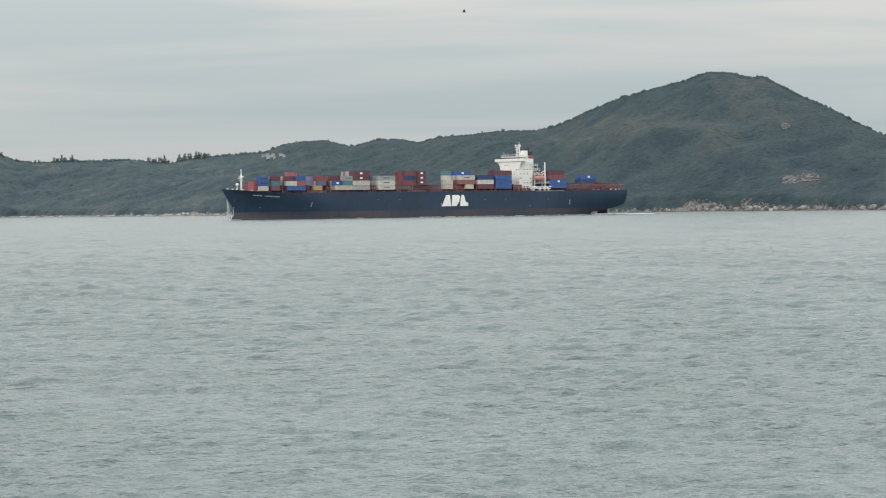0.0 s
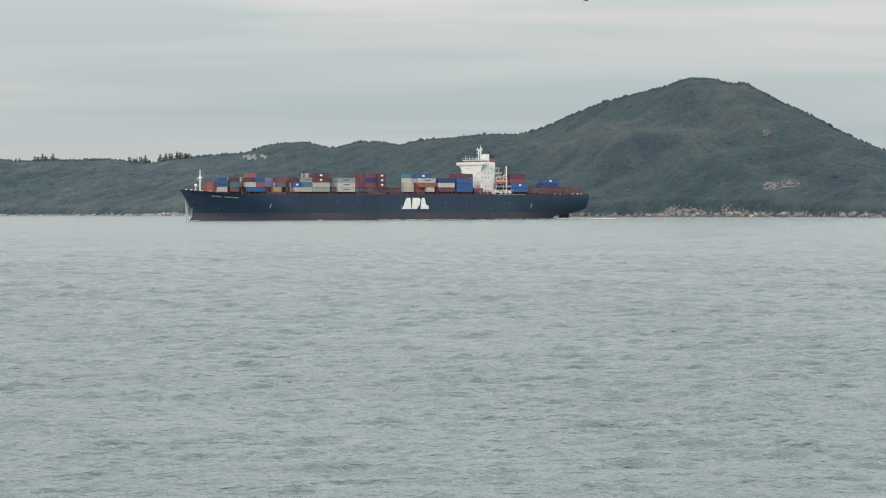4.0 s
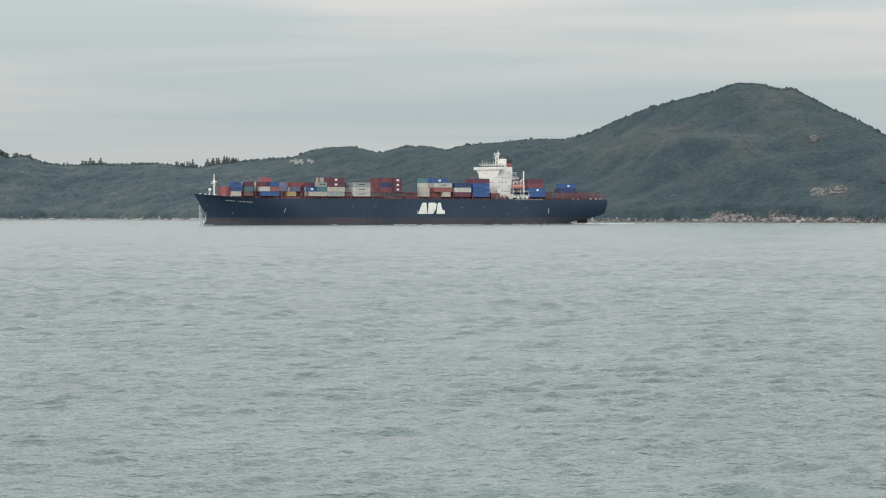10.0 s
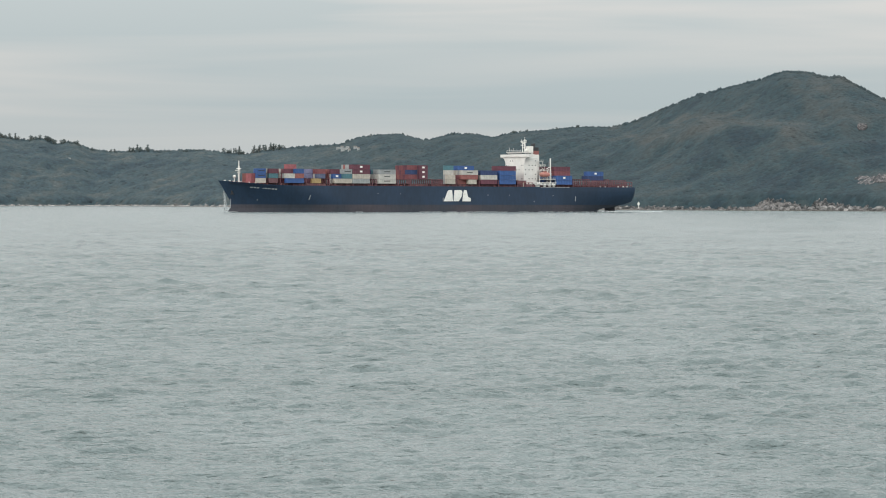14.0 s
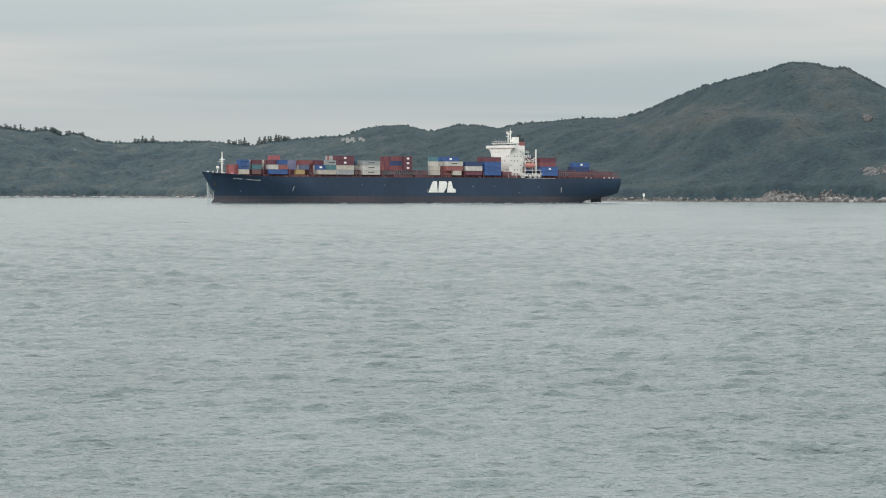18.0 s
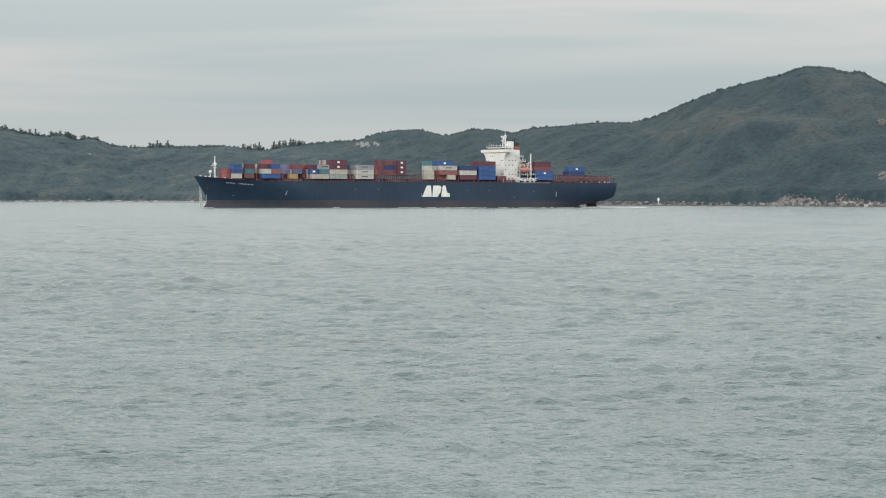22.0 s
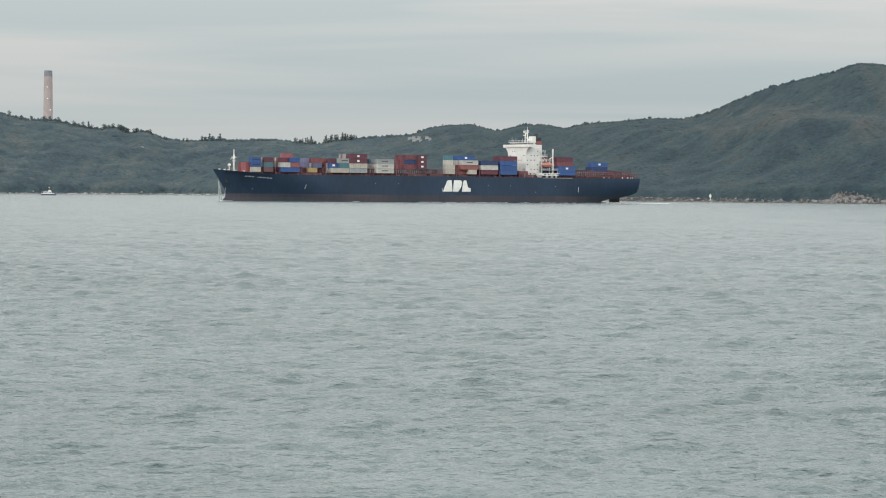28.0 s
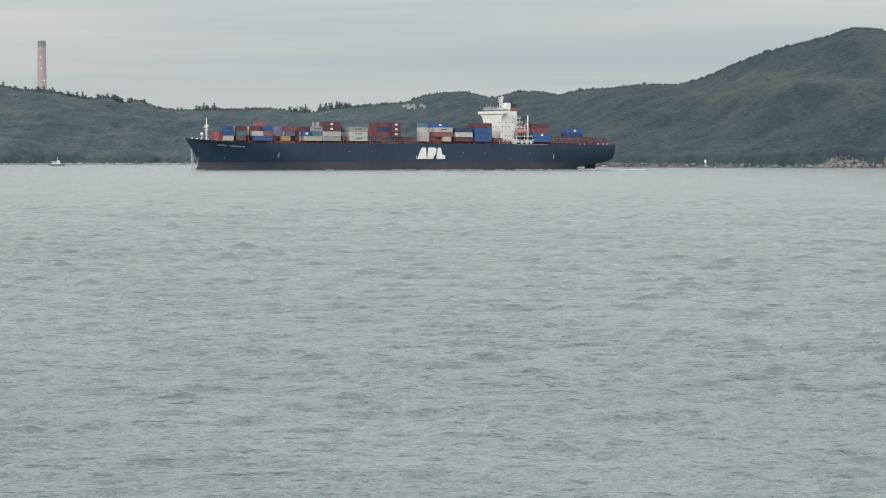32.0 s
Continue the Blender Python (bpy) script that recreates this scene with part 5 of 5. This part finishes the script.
def skyline_trees():
    kinds = [tree_kind(1, 9.5, 2.8, True), tree_kind(2, 7.5, 3.4, False), tree_kind(3, 11.0, 2.6, True), tree_kind(4, 5.5, 2.6, False)]
    rng = random.Random(14)
    used = set()
    groves = [(-11.2, 0.4, 10, (1, 3)), (-10.45, 0.2, 10, (1, 3)), (-9.95, 0.3, 12, (3, 3, 1)), (-9.75, 0.05, 1, (0,)), (-9.15, 0.28, 26, (1, 1, 3)), (-8.9, 0.05, 2, (0,)), (-8.5, 0.22, 14, (3,)), (-8.0, 0.1, 3, (1, 3)), (-7.95, 0.1, 1, (0,)), (-7.55, 0.15, 4, (1, 3)), (-7.0, 0.22, 22, (1, 1, 0, 3)),
              (-6.5, 0.1, 2, (3,)), (-9.3, 1.0, 34, (3, 1)), (-7.3, 0.9, 26, (3,)), (-5.6, 0.5, 12, (3,)), (-10.9, 0.6, 16, (3, 1)), (-5.6, 0.25, 3, (3,)), (-4.9, 0.25, 30, (2, 0, 1)), (-4.05, 0.42, 36, (0, 2, 1, 0)), (-1.3, 0.5, 9, (1, 3)), (0.4, 0.4, 10, (1, 3)), (1.7, 0.35, 9, (1,)), (2.9, 0.5, 9, (1, 3))]
    for b0, w, n, ks in groves:
        for i in range(n):
            b = b0 + rng.uniform(-w, w)
            d = float(ridge(b)) - rng.uniform(0, 10)
            z = float(land(np.array([b]), np.array([d]))[0])
            k = rng.choice(ks)
            s = (rng.uniform(0.5, 1.0) if k != 3 else rng.uniform(0.35, 0.6)) * (1 if b0 < -3 else 0.6)
            m = pose(*xy(b, d), z - (0.6 if k != 3 else 0.4), 0, 0, rng.uniform(0, 360))
            if k not in used:
                used.add(k)
                kinds[k].matrix_basis = m
            else:
                o = copy_thing(kinds[k], m)
                o.scale = (s, s, s)


skyline_trees()


# ---- small buildings, beacon, boat and bird ----
def cottage(b, e, w, h, deep, label):
    d, z = on_slope(b, e)
    rise = 0.9 if h > 1 else 0.3
    t = thing("cottage", label, "house", "white buildings on the ridge", at=pose(*xy(b, d - 4), z + (1.0 if h > 1 else 1.5), 0, 0, -b))
    bar_part("wall", [(-w / 2, w / 2, 0, deep, -3, h)], PLASTER, t, "white plastered wall")
    bm = new_bm()
    prism(bm, [(-w / 2 - 0.3, h), (w / 2 + 0.3, h), (w / 2 - 0.8, h + rise), (-w / 2 + 0.8, h + rise)], deep + 0.6, pose(0, -0.3, 0))
    part("roof", bm, PLASTER if w > 4 or h < 1 else ROOF, t)
    n = max(1, int(w / 2.2)) if h > 1 else 0
    for i in range(n):
        x = -w / 2 + w * (i + 0.5) / n
        bar_part("window", [(x - 0.22, x + 0.22, -0.04, 0.0, h * 0.45, h * 0.75)], GLASS, t, "dark window pane")


def buildings():
    for b, e, w, h in ((-2.52, 1.13, 4.6, 1.2), (-2.43, 1.16, 4.0, 1.2), (-2.40, 1.11, 6.0, 1.3), (-2.31, 1.15, 4.2, 1.2), (-2.27, 1.10, 3.2, 1.1), (-2.13, 1.16, 4.0, 1.1), (-2.06, 1.13, 3.2, 1.1)):
        cottage(b, e, w, h, 5.0, "small white building among the trees on the ridge")
    cottage(-8.56, 0.88, 3.4, 0.5, 3.0, "small white-roofed hut on the wooded slope")
    b = 4.29
    d = float(shore(b)) + 2
    t = thing("navigation_beacon", "white diamond-topped navigation beacon on the shore rocks", "beacon", at=pose(*xy(b, d), 0.9, 0, 0, -b))
    bar_part("plinth", [(-0.9, 0.9, -0.9, 0.9, -0.8, 0.9)], CONCRETE, t, "concrete plinth")
    rods_part("post", [((0, 0, 0.9), (0, 0, 3.2), 0.22)], WHITE, t)
    bm = new_bm()
    prism(bm, [(0, 2.2), (1.15, 4.0), (0, 5.8), (-1.15, 4.0)], 0.2, pose(0, -0.35, 0))
    part("daymark", bm, MARK, t, "white diamond daymark")


buildings()


def launch():
    """A small white patrol launch on dark hull, bow to the right."""
    t = thing("launch", "small white motor launch with dark hull, under way", "boat")
    bm = new_bm()
    xs = [(-6.6, 1.7, 1.3), (-3, 1.9, 1.3), (2, 1.8, 1.5), (4.6, 1.1, 1.8), (6.6, 0.05, 2.1)]
    prev = None
    for x, w, top in xs:
        ring = [bm.verts.new(p) for p in ((x - 0.4, 0, -0.4), (x, w * 0.8, 0), (x, w, top), (x, -w, top), (x, -w * 0.8, 0))]
        if prev:
            for a in range(5):
                bm.faces.new((prev[a], prev[(a + 1) % 5], ring[(a + 1) % 5], ring[a]))
        else:
            bm.faces.new(ring)
        prev = ring
    bm.faces.new(prev)
    part("hull", bm, COAT["slate"], t, "dark slate hull")
    bar_part("gunwale", [(-6.4, 5.0, -1.75, 1.75, 1.35, 1.75)], WHITE, t)
    c = bar_part("cabin", [(-4.6, 2.6, -1.35, 1.35, 1.7, 3.4)], WHITE, t, "white cabin")
    for i in range(6):
        bar_part("window", [(-4.2 + i * 1.1, -3.5 + i * 1.1, -1.4, -1.35, 2.4, 3.0)], GLASS, c, "dark cabin window")
    bar_part("wheelhouse", [(-0.6, 2.2, -1.1, 1.1, 3.4, 4.6)], WHITE, t)
    bar_part("awning", [(-6.2, -1.0, -1.5, 1.5, 3.7, 3.85)], WHITE, t)
    rods_part("mast", [((0.4, 0, 4.6), (0.4, 0, 7.4), 0.12), ((0.4, -0.7, 6.4), (0.4, 0.7, 6.4), 0.08)], WHITE, t)
    bm = new_bm()
    bmesh.ops.create_icosphere(bm, subdivisions=1, radius=0.45, matrix=pose(0.4, 0, 7.2))
    part("radar_dome", bm, WHITE, t)
    return t


boat = launch()


def gull():
    t = thing("bird", "dark bird of prey gliding in the sky", "bird")
    bm = new_bm()
    rings = []
    for x, r in ((-0.30, 0.01), (-0.18, 0.06), (0.0, 0.085), (0.16, 0.07), (0.26, 0.05), (0.33, 0.01)):
        rings.append([bm.verts.new((x, math.cos(a * 1.047) * r, math.sin(a * 1.047) * r)) for a in range(6)])
    for r0, r1 in zip(rings, rings[1:]):
        for a in range(6):
            bm.faces.new((r0[a], r0[(a + 1) % 6], r1[(a + 1) % 6], r1[a]))
    for r in (rings[0], rings[-1]):
        bm.faces.new(r)
    part("body", bm, FEATHER, t)
    bm = new_bm()
    prism(bm, [(-0.16, 0.0), (-0.48, 0.13), (-0.44, 0.0), (-0.48, -0.13)], 0.02, Matrix(((1, 0, 0, 0), (0, 0, 1, 0), (0, 1, 0, 0), (0, 0, 0, 1))))
    part("tail", bm, FEATHER, t)
    wings = []
    for s in (1, -1):
        bm = new_bm()
        m = Matrix(((1, 0, 0, 0), (0, 0, s, 0), (0, 1, 0, 0), (0, 0, 0, 1)))
        prism(bm, [(0.13, 0.0), (0.18, 0.28), (0.10, 0.62), (-0.06, 0.70), (-0.12, 0.42), (-0.12, 0.0)], 0.02, m)
        w = part("wing", bm, FEATHER, t)
        w.location = (0, 0.05 * s, 0.04)
        wings.append(w)
    return t, wings


bird, bird_wings = gull()


def motions():
    rows = []
    for t in (0, 4, 8, 12, 16, 20, 24, 28, 32):
        a = t - 16
        s = 3.4672 * a - 0.0023 * a * a
        c, h = radians(21.63), radians(30)
        x, y = -18.81 - math.cos(c) * s + 147 * math.cos(h), 1600.46 - math.sin(c) * s + 147 * math.sin(h)
        rows.append((t, pose(x, y, 0, 0, 0, 210)))
    walk(ship, rows)
    for sheet, (u, v) in zip(waters, ((0.15, -0.95), (-0.22, -0.35))):
        walk(sheet, [(t, pose(u * (t - 16), 0.35 * v * -32 + v * t, 0)) for t in (0, 8, 16, 24, 32)])
    # the launch runs to the right along the far shore
    rows = []
    for t in (0, 8, 16, 24, 32):
        b, d = -10.634 + 0.0775 * (t - 28), 2258.0
        rows.append((t, pose(d * math.sin(radians(b)), d * math.cos(radians(b)), 0, 0, 0, -b)))
    walk(boat, rows)
    # the bird glides across, dips, and soars away above
    flight = [(0, 2.06, 4.36, 380), (0.5, 2.47, 4.16, 380), (1, 2.89, 3.95, 380), (1.5, 3.31, 3.71, 380), (2, 3.85, 3.67, 380), (2.5, 4.33, 3.87, 380), (3, 4.74, 4.15, 380),
              (3.5, 5.02, 4.45, 380), (5.2, 5.6, 4.85, 385), (7, 5.95, 4.86, 390), (9, 6.6, 5.6, 400), (14, 9.5, 7.5, 430), (22, 15, 9, 480), (32, 22, 10, 540)]
    spots = [(t, Vector((d * math.sin(radians(b)) * math.cos(radians(e)), d * math.cos(radians(b)) * math.cos(radians(e)), EYE[2] + d * math.sin(radians(e))))) for t, b, e, d in flight]
    rows = []
    for i, (t, p) in enumerate(spots):
        a, c = spots[max(i - 1, 0)][1], spots[min(i + 1, len(spots) - 1)][1]
        dx = c - a
        rows.append((t, pose(*p, 18 * math.sin(t * 1.3), 0, math.degrees(math.atan2(dx.y, dx.x)))))
    walk(bird, rows)
    for w, s in zip(bird_wings, (1, -1)):
        walk(w, [(k * 0.5, pose(0, 0.05 * s, 0.04, s * (14 + (16 if k % 3 == 0 else -10) * (0.6 + 0.4 * math.sin(k))))) for k in range(65)])


motions()
